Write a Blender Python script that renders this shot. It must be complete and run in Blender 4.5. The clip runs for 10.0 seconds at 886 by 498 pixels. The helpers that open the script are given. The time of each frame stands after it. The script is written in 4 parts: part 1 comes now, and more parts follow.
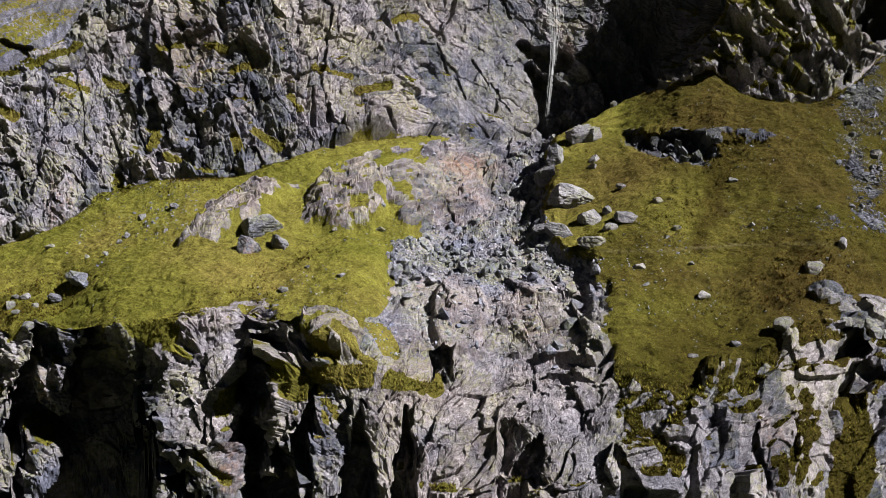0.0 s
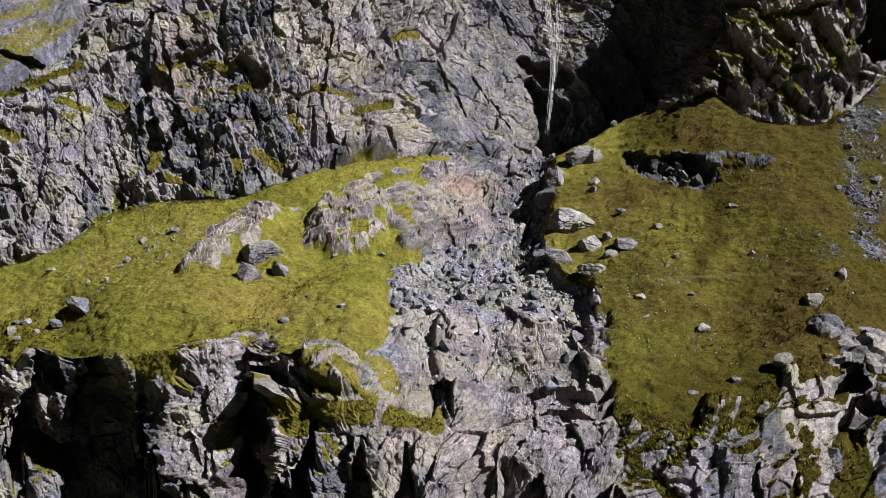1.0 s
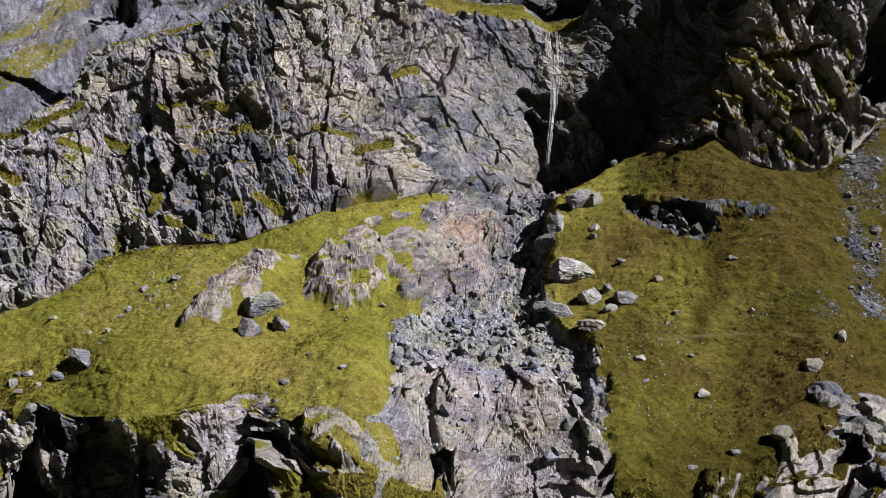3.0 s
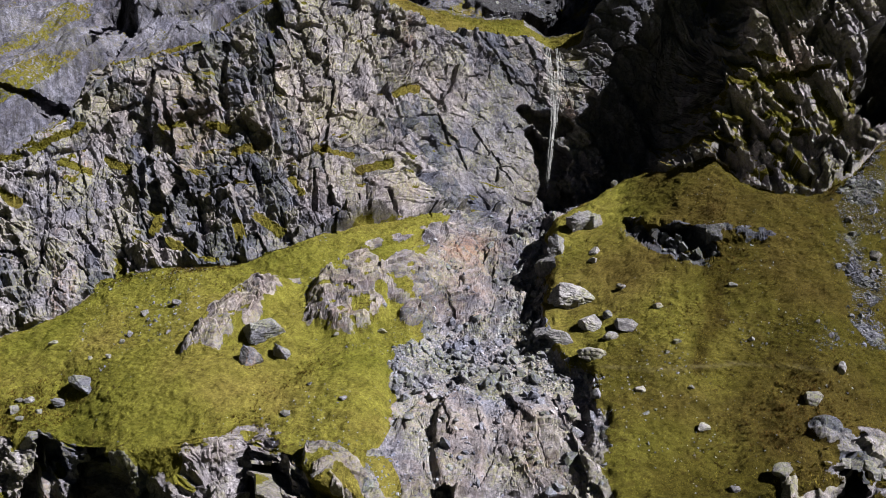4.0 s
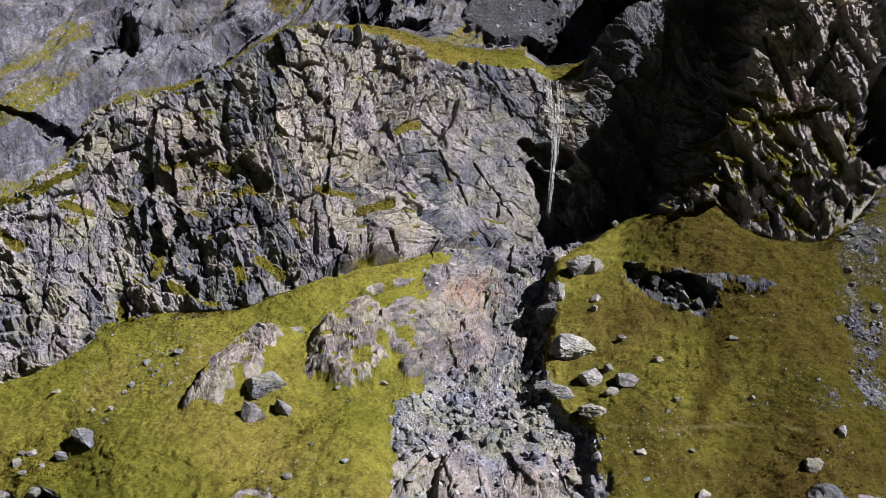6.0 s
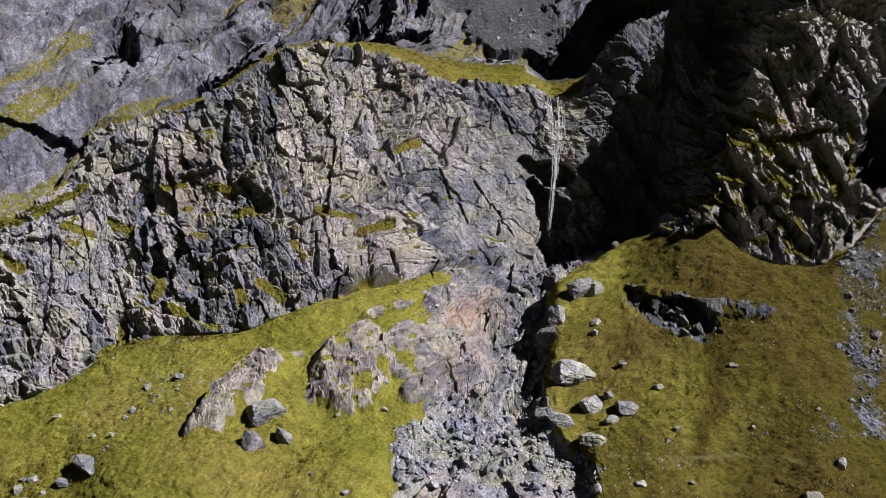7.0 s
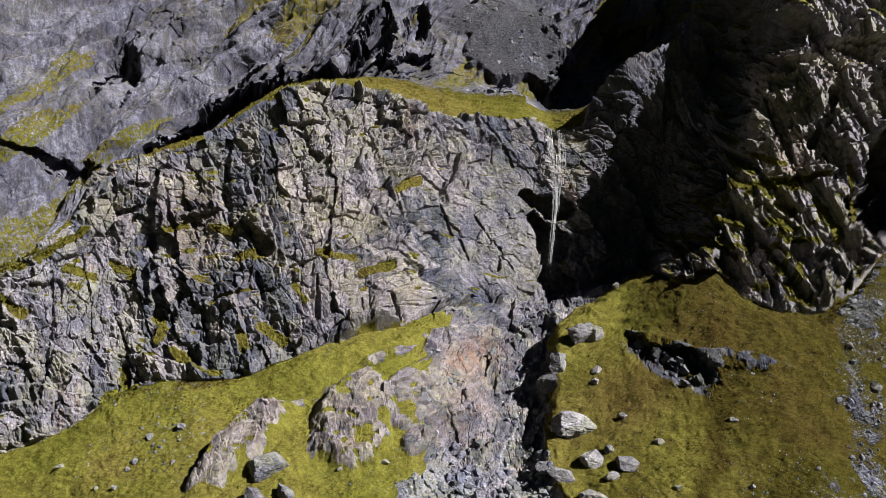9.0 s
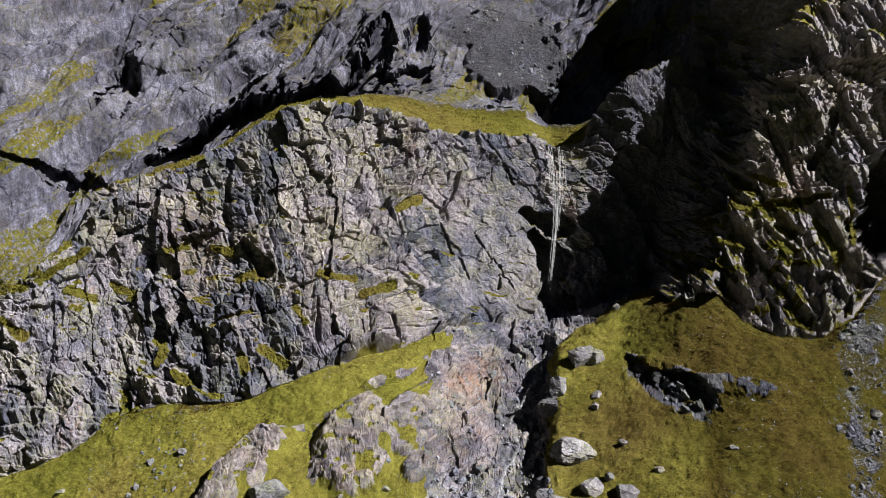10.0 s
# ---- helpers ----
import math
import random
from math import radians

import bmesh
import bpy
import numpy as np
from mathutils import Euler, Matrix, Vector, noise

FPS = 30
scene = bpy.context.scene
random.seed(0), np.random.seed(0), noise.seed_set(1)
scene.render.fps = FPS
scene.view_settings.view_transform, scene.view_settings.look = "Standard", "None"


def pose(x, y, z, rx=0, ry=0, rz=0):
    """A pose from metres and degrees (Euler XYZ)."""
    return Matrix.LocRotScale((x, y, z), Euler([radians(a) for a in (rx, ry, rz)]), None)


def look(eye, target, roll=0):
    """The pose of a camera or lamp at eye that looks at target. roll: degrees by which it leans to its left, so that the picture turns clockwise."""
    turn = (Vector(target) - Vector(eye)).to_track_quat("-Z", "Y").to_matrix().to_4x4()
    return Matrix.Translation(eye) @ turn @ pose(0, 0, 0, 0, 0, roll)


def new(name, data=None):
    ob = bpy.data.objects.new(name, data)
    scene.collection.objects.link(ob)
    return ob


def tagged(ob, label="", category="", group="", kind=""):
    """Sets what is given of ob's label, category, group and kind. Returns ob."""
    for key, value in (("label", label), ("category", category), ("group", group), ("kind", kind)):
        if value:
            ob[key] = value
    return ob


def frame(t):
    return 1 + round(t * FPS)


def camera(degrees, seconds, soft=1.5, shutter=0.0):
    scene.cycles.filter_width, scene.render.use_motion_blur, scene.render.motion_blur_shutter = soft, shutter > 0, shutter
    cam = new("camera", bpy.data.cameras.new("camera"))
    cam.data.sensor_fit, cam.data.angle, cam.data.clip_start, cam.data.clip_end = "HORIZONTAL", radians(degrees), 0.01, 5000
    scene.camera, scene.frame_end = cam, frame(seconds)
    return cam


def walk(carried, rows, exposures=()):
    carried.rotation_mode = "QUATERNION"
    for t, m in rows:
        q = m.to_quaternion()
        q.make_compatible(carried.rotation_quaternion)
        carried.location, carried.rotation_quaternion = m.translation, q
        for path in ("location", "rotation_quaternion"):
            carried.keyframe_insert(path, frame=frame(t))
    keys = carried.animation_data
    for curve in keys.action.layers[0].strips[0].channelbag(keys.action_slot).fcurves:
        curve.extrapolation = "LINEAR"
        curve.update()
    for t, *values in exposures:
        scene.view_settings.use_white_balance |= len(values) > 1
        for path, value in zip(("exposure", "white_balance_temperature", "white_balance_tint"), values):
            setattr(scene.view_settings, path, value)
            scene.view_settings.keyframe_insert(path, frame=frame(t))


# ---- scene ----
cam = camera(66.1, 10.0, soft=0.5)
METRES, EYE, TILT, LEAN, TURN = 36.0, 45.0, -2.0, 0.0, 0.0
ROWS = [
    (0.0, 0.0, 0.0, 0.0, -0.0, 0.0, -0.0),
    (0.5, -0.0005, -0.002, 0.0477, 0.01, -0.02, 0.02),
    (1.0, -0.0009, -0.0033, 0.0951, 0.01, -0.01, 0.01),
    (1.5, -0.0009, -0.0052, 0.1439, 0.01, -0.04, 0.02),
    (2.0, -0.0001, -0.0064, 0.1921, 0.04, -0.03, 0.02),
    (2.5, -0.0003, -0.0078, 0.2409, 0.04, -0.06, 0.04),
    (4.0, 0.0002, -0.0116, 0.388, 0.09, -0.05, 0.07),
    (4.5, -0.0002, -0.013, 0.4378, 0.09, -0.06, 0.09),
    (5.0, -0.0001, -0.0142, 0.4875, 0.12, -0.07, 0.08),
    (5.5, -0.0, -0.0157, 0.5382, 0.15, -0.09, 0.1),
    (7.0, 0.0003, -0.0204, 0.6901, 0.2, -0.11, 0.11),
    (7.5, 0.0005, -0.0217, 0.7401, 0.22, -0.1, 0.12),
    (8.0, 0.0005, -0.0233, 0.791, 0.23, -0.11, 0.14),
    (8.5, 0.001, -0.0246, 0.8427, 0.27, -0.13, 0.15),
    (9.0, 0.0013, -0.0262, 0.8947, 0.29, -0.14, 0.17),
    (9.5, 0.0012, -0.0278, 0.947, 0.29, -0.14, 0.16),
    (10.0, 0.0006, -0.0291, 0.9995, 0.31, -0.16, 0.17),
]
walk(cam, [(t, pose(0, 0, EYE, TILT, LEAN, TURN) @ pose(METRES * x, METRES * y, METRES * z, 90 + pitch, roll, yaw)) for t, x, y, z, yaw, pitch, roll in ROWS])

# ---- sky, sun ----
SUN = Vector((0.69, -0.38, 0.70)).normalized()
world = bpy.data.worlds.new("sky")
scene.world = world
world.use_nodes = True
wn = world.node_tree.nodes
wl = world.node_tree.links
sky = wn.new("ShaderNodeTexSky")
sky.sky_type, sky.sun_disc = "NISHITA", False
sky.sun_elevation = math.asin(SUN.z)
sky.sun_rotation = math.atan2(SUN.x, SUN.y)
sky.altitude, sky.air_density, sky.dust_density, sky.ozone_density = 2500, 1.0, 0.1, 4.0
wl.new(sky.outputs[0], wn["Background"].inputs[0])
wn["Background"].inputs[1].default_value = 0.003
sun = new("sun", bpy.data.lights.new("sun", "SUN"))
sun.data.energy, sun.data.angle, sun.data.color = 5.0, radians(0.5), (1.0, 0.995, 0.985)
sun.matrix_world = look(SUN * 400, (0, 0, 0))
scene.view_settings.exposure = 1.39

# ---- materials ----
class Nodes:
    """A small builder of node materials."""

    def __init__(self, name):
        self.mat = bpy.data.materials.new(name)
        self.mat.use_nodes = True
        self.tree = self.mat.node_tree
        self.bsdf = self.tree.nodes["Principled BSDF"]
        self.out = self.tree.nodes["Material Output"]
        self.pos = self.tree.nodes.new("ShaderNodeNewGeometry").outputs["Position"]

    def link(self, a, b):
        if hasattr(a, "is_output"):
            self.tree.links.new(a, b)
        else:
            b.default_value = a

    def mapped(self, scale, rot=(0, 0, 0), src=None):
        n = self.tree.nodes.new("ShaderNodeMapping")
        n.inputs["Scale"].default_value = scale
        n.inputs["Rotation"].default_value = [radians(a) for a in rot]
        self.link(src or self.pos, n.inputs["Vector"])
        return n.outputs[0]

    def noise(self, scale, detail=4, rough=0.6, vec=None, distort=0.0):
        n = self.tree.nodes.new("ShaderNodeTexNoise")
        n.inputs["Scale"].default_value, n.inputs["Detail"].default_value = scale, detail
        n.inputs["Roughness"].default_value, n.inputs["Distortion"].default_value = rough, distort
        self.link(vec or self.pos, n.inputs["Vector"])
        return n.outputs[0]

    def colour_noise(self, scale):
        n = self.tree.nodes.new("ShaderNodeTexNoise")
        n.inputs["Scale"].default_value, n.inputs["Detail"].default_value = scale, 4
        self.link(self.pos, n.inputs["Vector"])
        return n.outputs["Color"]

    def voronoi(self, scale, vec=None, feature="F1", out="Distance"):
        n = self.tree.nodes.new("ShaderNodeTexVoronoi")
        n.feature = feature
        n.inputs["Scale"].default_value = scale
        self.link(vec or self.pos, n.inputs["Vector"])
        return n.outputs[out]

    def ramp(self, fac, stops):
        n = self.tree.nodes.new("ShaderNodeValToRGB")
        while len(n.color_ramp.elements) < len(stops):
            n.color_ramp.elements.new(0.5)
        for e, (p, c) in zip(n.color_ramp.elements, stops):
            e.position = p
            e.color = (*c, 1) if isinstance(c, tuple) else (c, c, c, 1)
        self.link(fac, n.inputs[0])
        return n.outputs[0]

    def mix(self, fac, a, b, blend="MIX"):
        n = self.tree.nodes.new("ShaderNodeMix")
        n.data_type, n.blend_type = "RGBA", blend
        self.link(fac, n.inputs[0])
        self.link((*a, 1) if isinstance(a, tuple) else a, n.inputs[6])
        self.link((*b, 1) if isinstance(b, tuple) else b, n.inputs[7])
        return n.outputs[2]

    def maths(self, op, a, b=0.0, clamp=False):
        n = self.tree.nodes.new("ShaderNodeMath")
        n.operation, n.use_clamp = op, clamp
        self.link(a, n.inputs[0])
        self.link(b, n.inputs[1])
        return n.outputs[0]

    def attr(self, name):
        n = self.tree.nodes.new("ShaderNodeAttribute")
        n.attribute_name = name
        return n.outputs["Fac"]

    def bump(self, height, strength, dist, before=None):
        n = self.tree.nodes.new("ShaderNodeBump")
        n.inputs["Strength"].default_value, n.inputs["Distance"].default_value = strength, dist
        self.link(height, n.inputs["Height"])
        if before is not None:
            self.link(before, n.inputs["Normal"])
        return n.outputs[0]

    def done(self, colour, rough, normal=None, spec=0.12):
        self.link((*colour, 1) if isinstance(colour, tuple) else colour, self.bsdf.inputs["Base Color"])
        self.link(rough, self.bsdf.inputs["Roughness"])
        if spec is not None:
            self.bsdf.inputs["Specular IOR Level"].default_value = spec
        if normal is not None:
            self.link(normal, self.bsdf.inputs["Normal"])
        return self.mat


def rock_colour(n):
    """Grey gneiss: cool and warm greys, pinkish faces, lichen, dark streaks down the fall line."""
    streak = n.mapped((1.0, 1.0, 0.13), (0, 14, 0))
    big = n.noise(0.055, 4, 0.6)
    c = n.ramp(big, [(0.3, (0.068, 0.072, 0.090)), (0.48, (0.110, 0.109, 0.119)), (0.62, (0.134, 0.126, 0.125)), (0.75, (0.083, 0.088, 0.107))])
    fine = n.noise(1.1, 8, 0.72)
    c = n.mix(0.62, c, n.ramp(fine, [(0.36, 0.25), (0.5, 1.0), (0.64, 1.75)]), "MULTIPLY")
    c = n.mix(0.55, c, n.ramp(n.noise(3.6, 5, 0.8), [(0.38, 0.25), (0.5, 1.0), (0.62, 1.8)]), "MULTIPLY")
    c = n.mix(0.35, c, n.ramp(n.noise(9.0, 3, 0.8), [(0.40, 0.4), (0.5, 1.0), (0.60, 1.6)]), "MULTIPLY")
    dark = n.ramp(n.noise(0.42, 6, 0.65, streak), [(0.42, 0.0), (0.66, 1.0)])
    c = n.mix(n.maths("MULTIPLY", dark, 0.55), c, (0.032, 0.031, 0.040))
    pale = n.ramp(n.noise(0.75, 6, 0.7, n.mapped((1, 1, 0.3), (0, -20, 10))), [(0.56, 0.0), (0.7, 1.0)])
    c = n.mix(n.maths("MULTIPLY", pale, 0.5), c, (0.20, 0.188, 0.182))
    lichen = n.maths("MULTIPLY", n.ramp(n.noise(0.16, 5, 0.7), [(0.44, 0.0), (0.6, 1.0)]), n.ramp(n.noise(2.3, 5, 0.7), [(0.42, 0.0), (0.6, 0.8)]))
    c = n.mix(lichen, c, (0.125, 0.13, 0.068))
    ochre = n.maths("MULTIPLY", n.ramp(n.noise(0.09, 5, 0.7, n.mapped((1, 1, 0.5))), [(0.58, 0.0), (0.7, 1.0)]), n.ramp(n.noise(1.7, 4, 0.7), [(0.42, 0.0), (0.62, 0.6)]))
    c = n.mix(ochre, c, (0.20, 0.125, 0.08))
    shifted = n.mix(0.06, n.mapped((1.0, 1.0, 0.6), (0, 14, 0)), n.colour_noise(0.8))
    c = n.mix(0.5, c, n.ramp(n.voronoi(0.36, shifted, "DISTANCE_TO_EDGE"), [(0.0, 0.2), (0.006, 0.4), (0.018, 1.0)]), "MULTIPLY")
    return n.mix(1.0, c, (1.03, 1.05, 1.20), "MULTIPLY")


def grass_colour(n):
    """Short alpine turf, going yellow and brown, with dark tussocks."""
    c = n.ramp(n.noise(0.045, 5, 0.62), [(0.3, (0.086, 0.081, 0.014)), (0.48, (0.110, 0.096, 0.020)), (0.62, (0.119, 0.093, 0.025)), (0.75, (0.094, 0.067, 0.020))])
    c = n.mix(0.65, c, n.ramp(n.noise(0.55, 6, 0.7), [(0.3, 0.4), (0.5, 1.0), (0.72, 1.45)]), "MULTIPLY")
    c = n.mix(0.45, c, n.ramp(n.noise(2.4, 6, 0.8), [(0.38, 0.35), (0.5, 1.0), (0.62, 1.6)]), "MULTIPLY")
    c = n.mix(0.5, c, n.ramp(n.noise(7.0, 4, 0.8), [(0.40, 0.35), (0.5, 1.0), (0.60, 1.6)]), "MULTIPLY")
    tussock = n.maths("MULTIPLY", n.ramp(n.noise(0.12, 4, 0.7), [(0.45, 0.0), (0.6, 1.0)]), n.ramp(n.noise(1.6, 5, 0.75), [(0.53, 0.0), (0.61, 0.85)]))
    c = n.mix(tussock, c, (0.034, 0.022, 0.008))
    brown = n.ramp(n.noise(0.23, 6, 0.75), [(0.56, 0.0), (0.70, 0.7)])
    c = n.mix(brown, c, (0.058, 0.040, 0.012))
    dry = n.ramp(n.noise(1.3, 5, 0.7), [(0.58, 0.0), (0.72, 0.55)])
    c = n.mix(dry, c, (0.095, 0.078, 0.026))
    return n.mix(1.0, c, (1.17, 1.225, 1.17), "MULTIPLY")


def slate_colour(n):
    """Purple-grey slate in thin leaning beds, paler and bluer in bands, stained olive in places; also paints the
    gorge's shade.
    """
    beds = n.mapped((1.0, 1.0, 0.16), (0, 38, 0))
    c = n.ramp(n.noise(0.05, 6, 0.7, n.mapped((1.0, 1.0, 0.45), (0, 38, 0))), [(0.34, (0.027, 0.027, 0.036)), (0.48, (0.068, 0.067, 0.083)), (0.58, (0.125, 0.126, 0.144)), (0.7, (0.075, 0.074, 0.090))])
    c = n.mix(0.8, c, n.ramp(n.noise(0.55, 7, 0.75, beds), [(0.38, 0.25), (0.5, 1.0), (0.62, 1.9)]), "MULTIPLY")
    c = n.mix(0.8, c, n.ramp(n.noise(1.6, 6, 0.8), [(0.38, 0.3), (0.5, 1.0), (0.62, 1.8)]), "MULTIPLY")
    moss = n.maths("MULTIPLY", n.ramp(n.noise(0.035, 5, 0.7), [(0.5, 0.0), (0.62, 1.0)]), n.ramp(n.noise(0.7, 6, 0.75), [(0.44, 0.0), (0.6, 0.7)]))
    return n.mix(1.0, n.mix(moss, c, (0.085, 0.082, 0.036)), (0.80, 0.78, 0.88), "MULTIPLY")


def terrain_material():
    n = Nodes("rock_and_turf")
    rock = rock_colour(n)
    tint = n.attr("tint")
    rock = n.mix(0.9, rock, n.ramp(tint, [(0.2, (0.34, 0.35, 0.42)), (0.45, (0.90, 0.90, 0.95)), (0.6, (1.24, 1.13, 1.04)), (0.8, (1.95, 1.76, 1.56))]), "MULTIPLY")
    # bedrock of the back mountain; on the gorge wall it is painted shade
    rock = n.mix(n.attr("slate_and_shade"), rock, slate_colour(n))
    rust = n.maths("MULTIPLY", n.attr("rust"), n.ramp(n.noise(0.6, 6, 0.7), [(0.35, 0.0), (0.6, 1.0)]))
    rock = n.mix(rust, rock, (0.22, 0.13, 0.092))
    # damp by the fall and stream, plus painted shade in gorge and hollow
    wet_and_shade = n.maths("MULTIPLY", n.attr("wet_and_shade"), n.ramp(n.noise(0.5, 6, 0.7, n.mapped((1, 1, 0.2))), [(0.35, 0.0), (0.6, 1.0)]))
    rock = n.mix(n.maths("MULTIPLY", wet_and_shade, 0.7), rock, (0.030, 0.031, 0.038))
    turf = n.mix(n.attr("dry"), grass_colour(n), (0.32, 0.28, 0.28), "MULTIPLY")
    g = n.maths("ADD", n.attr("grass"), n.maths("MULTIPLY", n.maths("SUBTRACT", n.noise(0.9, 6, 0.75), 0.5), 1.5))
    g = n.ramp(g, [(0.46, 0.0), (0.54, 1.0)])
    turf = n.mix(n.maths("MULTIPLY", n.attr("trail"), 0.6), turf, (0.15, 0.125, 0.06))
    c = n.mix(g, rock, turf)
    scree = n.attr("scree")
    chips = n.mix(0.85, n.ramp(n.noise(0.25, 6, 0.75), [(0.3, (0.014, 0.0135, 0.016)), (0.55, (0.027, 0.026, 0.030)), (0.75, (0.05, 0.047, 0.052))]), n.ramp(n.voronoi(1.5, None, "F1", "Color"), [(0.2, 0.5), (0.6, 1.1), (0.9, 2.2)]), "MULTIPLY")
    c = n.mix(n.maths("MULTIPLY", scree, 0.9), c, chips)
    h = n.mix(0.6, n.noise(1.4, 8, 0.65, n.mapped((1, 1, 0.55), (0, 10, 0))), n.noise(2.2, 6, 0.7, n.mapped((1.5, 1.5, 0.25), (0, -12, 0))))
    h = n.mix(g, h, n.noise(2.2, 7, 0.75))
    b = n.bump(h, 0.65, 0.3)
    b = n.bump(n.noise(6.0, 5, 0.75), 1.0, 0.2, b)
    b = n.bump(n.maths("MULTIPLY", n.attr("slate_and_shade"), n.noise(0.6, 8, 0.7, n.mapped((1.0, 1.0, 0.4), (0, 38, 0)))), 0.8, 1.0, b)
    b = n.bump(n.maths("MULTIPLY", scree, n.voronoi(1.5)), 0.8, 0.4, b)
    rough = n.mix(n.maths("MULTIPLY", wet_and_shade, n.maths("SUBTRACT", 1.0, g)), (0.88, 0.88, 0.88), (0.35, 0.35, 0.35))
    n.link(n.maths("SUBTRACT", 0.15, n.maths("MULTIPLY", g, 0.13)), n.bsdf.inputs["Specular IOR Level"])
    return n.done(c, rough, b, None)


def stone_material(name, tint):
    n = Nodes(name)
    c = rock_colour(n)
    info = n.tree.nodes.new("ShaderNodeObjectInfo")
    c = n.mix(0.8, c, n.ramp(info.outputs["Random"], [(0.0, tuple(0.75 * v for v in tint)), (0.5, tint), (1.0, tuple(1.3 * v for v in tint))]), "MULTIPLY")
    b = n.bump(n.noise(1.8, 9, 0.75), 1.0, 0.3)
    return n.done(c, 0.85, b)


def rubble_material(name, light):
    n = Nodes(name)
    c = rock_colour(n)
    geo = n.tree.nodes.new("ShaderNodeNewGeometry")
    c = n.mix(0.85, c, n.ramp(geo.outputs["Random Per Island"], [(p, tuple(light * v for v in c)) for p, c in ((0.0, (0.8, 0.82, 0.88)), (0.5, (1.5, 1.5, 1.55)), (1.0, (2.5, 2.45, 2.4)))]), "MULTIPLY")
    return n.done(c, 0.85, n.bump(n.noise(4.0, 6, 0.7), 0.7, 0.08))


def tuft_material(name, tone):
    n = Nodes(name)
    geo = n.tree.nodes.new("ShaderNodeNewGeometry")
    c = n.mix(0.9, grass_colour(n), n.ramp(geo.outputs["Random Per Island"], [(p, tuple(t * v for t, v in zip(tone, c))) for p, c in ((0.0, (0.6, 0.62, 0.6)), (0.6, (1.15, 1.1, 1.0)), (1.0, (1.6, 1.4, 1.3)))]), "MULTIPLY")
    return n.done(c, 0.8, None, 0.03)


def water_material():
    n = Nodes("falling_water")
    c = n.ramp(n.noise(2.0, 5, 0.7, n.mapped((1, 1, 0.12))), [(0.3, 0.35), (0.6, 0.75)])
    a = n.ramp(n.noise(3.0, 6, 0.75, n.mapped((1.6, 1.6, 0.10))), [(0.40, 0.0), (0.72, 0.5)])
    n.link(a, n.bsdf.inputs["Alpha"])
    return n.done(c, 0.3)


TERRAIN = terrain_material()
STONE = stone_material("boulder_stone", (1.60, 1.50, 1.28))
# Darker copy of the boulder stone: the hollow's shade is in its colour.
HOLLOW_STONE = stone_material("shade_toned_hollow_stone", (0.62, 0.64, 0.58))
BED_STONE = stone_material("stream_bed_stone", (1.3, 1.3, 1.33))
RUBBLE = rubble_material("rubble", 1.0)
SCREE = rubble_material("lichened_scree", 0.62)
TUFT = tuft_material("grass_tufts", (1.0, 1.0, 1.0))
TUSSOCK = tuft_material("brown_tussocks", (0.42, 0.30, 0.30))
WATER = water_material()

# ---- the mountainside in numbers ----
# Breaklines from the valley up to the summit ridge: (bearing x / y, distance y, height z).
LOW = [(-0.785, 78.0, 14.1), (-0.659, 77.0, 14.5), (-0.609, 75.0, 15.3), (-0.550, 75.5, 15.0), (-0.458, 76.0, 15.0), (-0.415, 66.5, 17.6), (-0.373, 64.5, 19.2), (-0.314, 63.5, 19.9), (-0.289, 67.0, 18.5), (-0.239, 60.0, 21.2), (-0.155, 58.0, 22.0), (-0.087, 56.0, 22.8), (0.013, 54.5, 22.8), (0.081, 55.5, 22.0), (0.156, 51.5, 23.6), (0.215, 51.5, 24.6), (0.350, 52.0, 24.4), (0.451, 54.5, 23.4), (0.543, 55.0, 23.2), (0.602, 57.0, 22.4), (0.659, 58.0, 22.0), (0.787, 60.0, 21.2)]
LIP = [(-0.779, 92.0, 30.7), (-0.654, 88.0, 31.4), (-0.604, 84.0, 32.5), (-0.545, 79.0, 32.3), (-0.493, 74.0, 33.8), (-0.391, 71.5, 35.5), (-0.328, 72.0, 36.2), (-0.287, 74.0, 34.5), (-0.237, 69.0, 34.6), (-0.170, 65.5, 33.5), (-0.120, 64.0, 32.1), (-0.070, 64.5, 31.4), (-0.012, 63.8, 31.8), (0.030, 63.5, 31.2), (0.080, 65.0, 31.0), (0.130, 63.5, 30.9), (0.190, 62.0, 31.0), (0.225, 60.5, 30.8), (0.256, 61.5, 32.6), (0.281, 60.5, 32.3), (0.356, 58.3, 30.8), (0.432, 58.6, 30.7), (0.497, 63.5, 34.9), (0.555, 65.0, 35.5), (0.622, 66.5, 33.9), (0.654, 66.0, 32.8), (0.781, 68.0, 32.5)]
MID = [(-0.785, 96.0, 35.9), (-0.660, 92.0, 36.3), (-0.568, 88.9, 34.1), (-0.493, 81.0, 36.0), (-0.367, 74.5, 37.5), (-0.241, 77.6, 38.4), (-0.140, 77.0, 39.9), (-0.098, 79.0, 39.6), (-0.081, 82.0, 38.4), (0.028, 84.5, 38.3), (0.111, 83.0, 38.8), (0.178, 81.5, 39.9), (0.207, 80.5, 39.8), (0.220, 77.5, 40.7), (0.295, 76.9, 40.5), (0.429, 77.1, 41.7), (0.554, 75.4, 43.5), (0.612, 77.0, 43.1), (0.652, 78.0, 42.8), (0.779, 80.0, 42.3)]
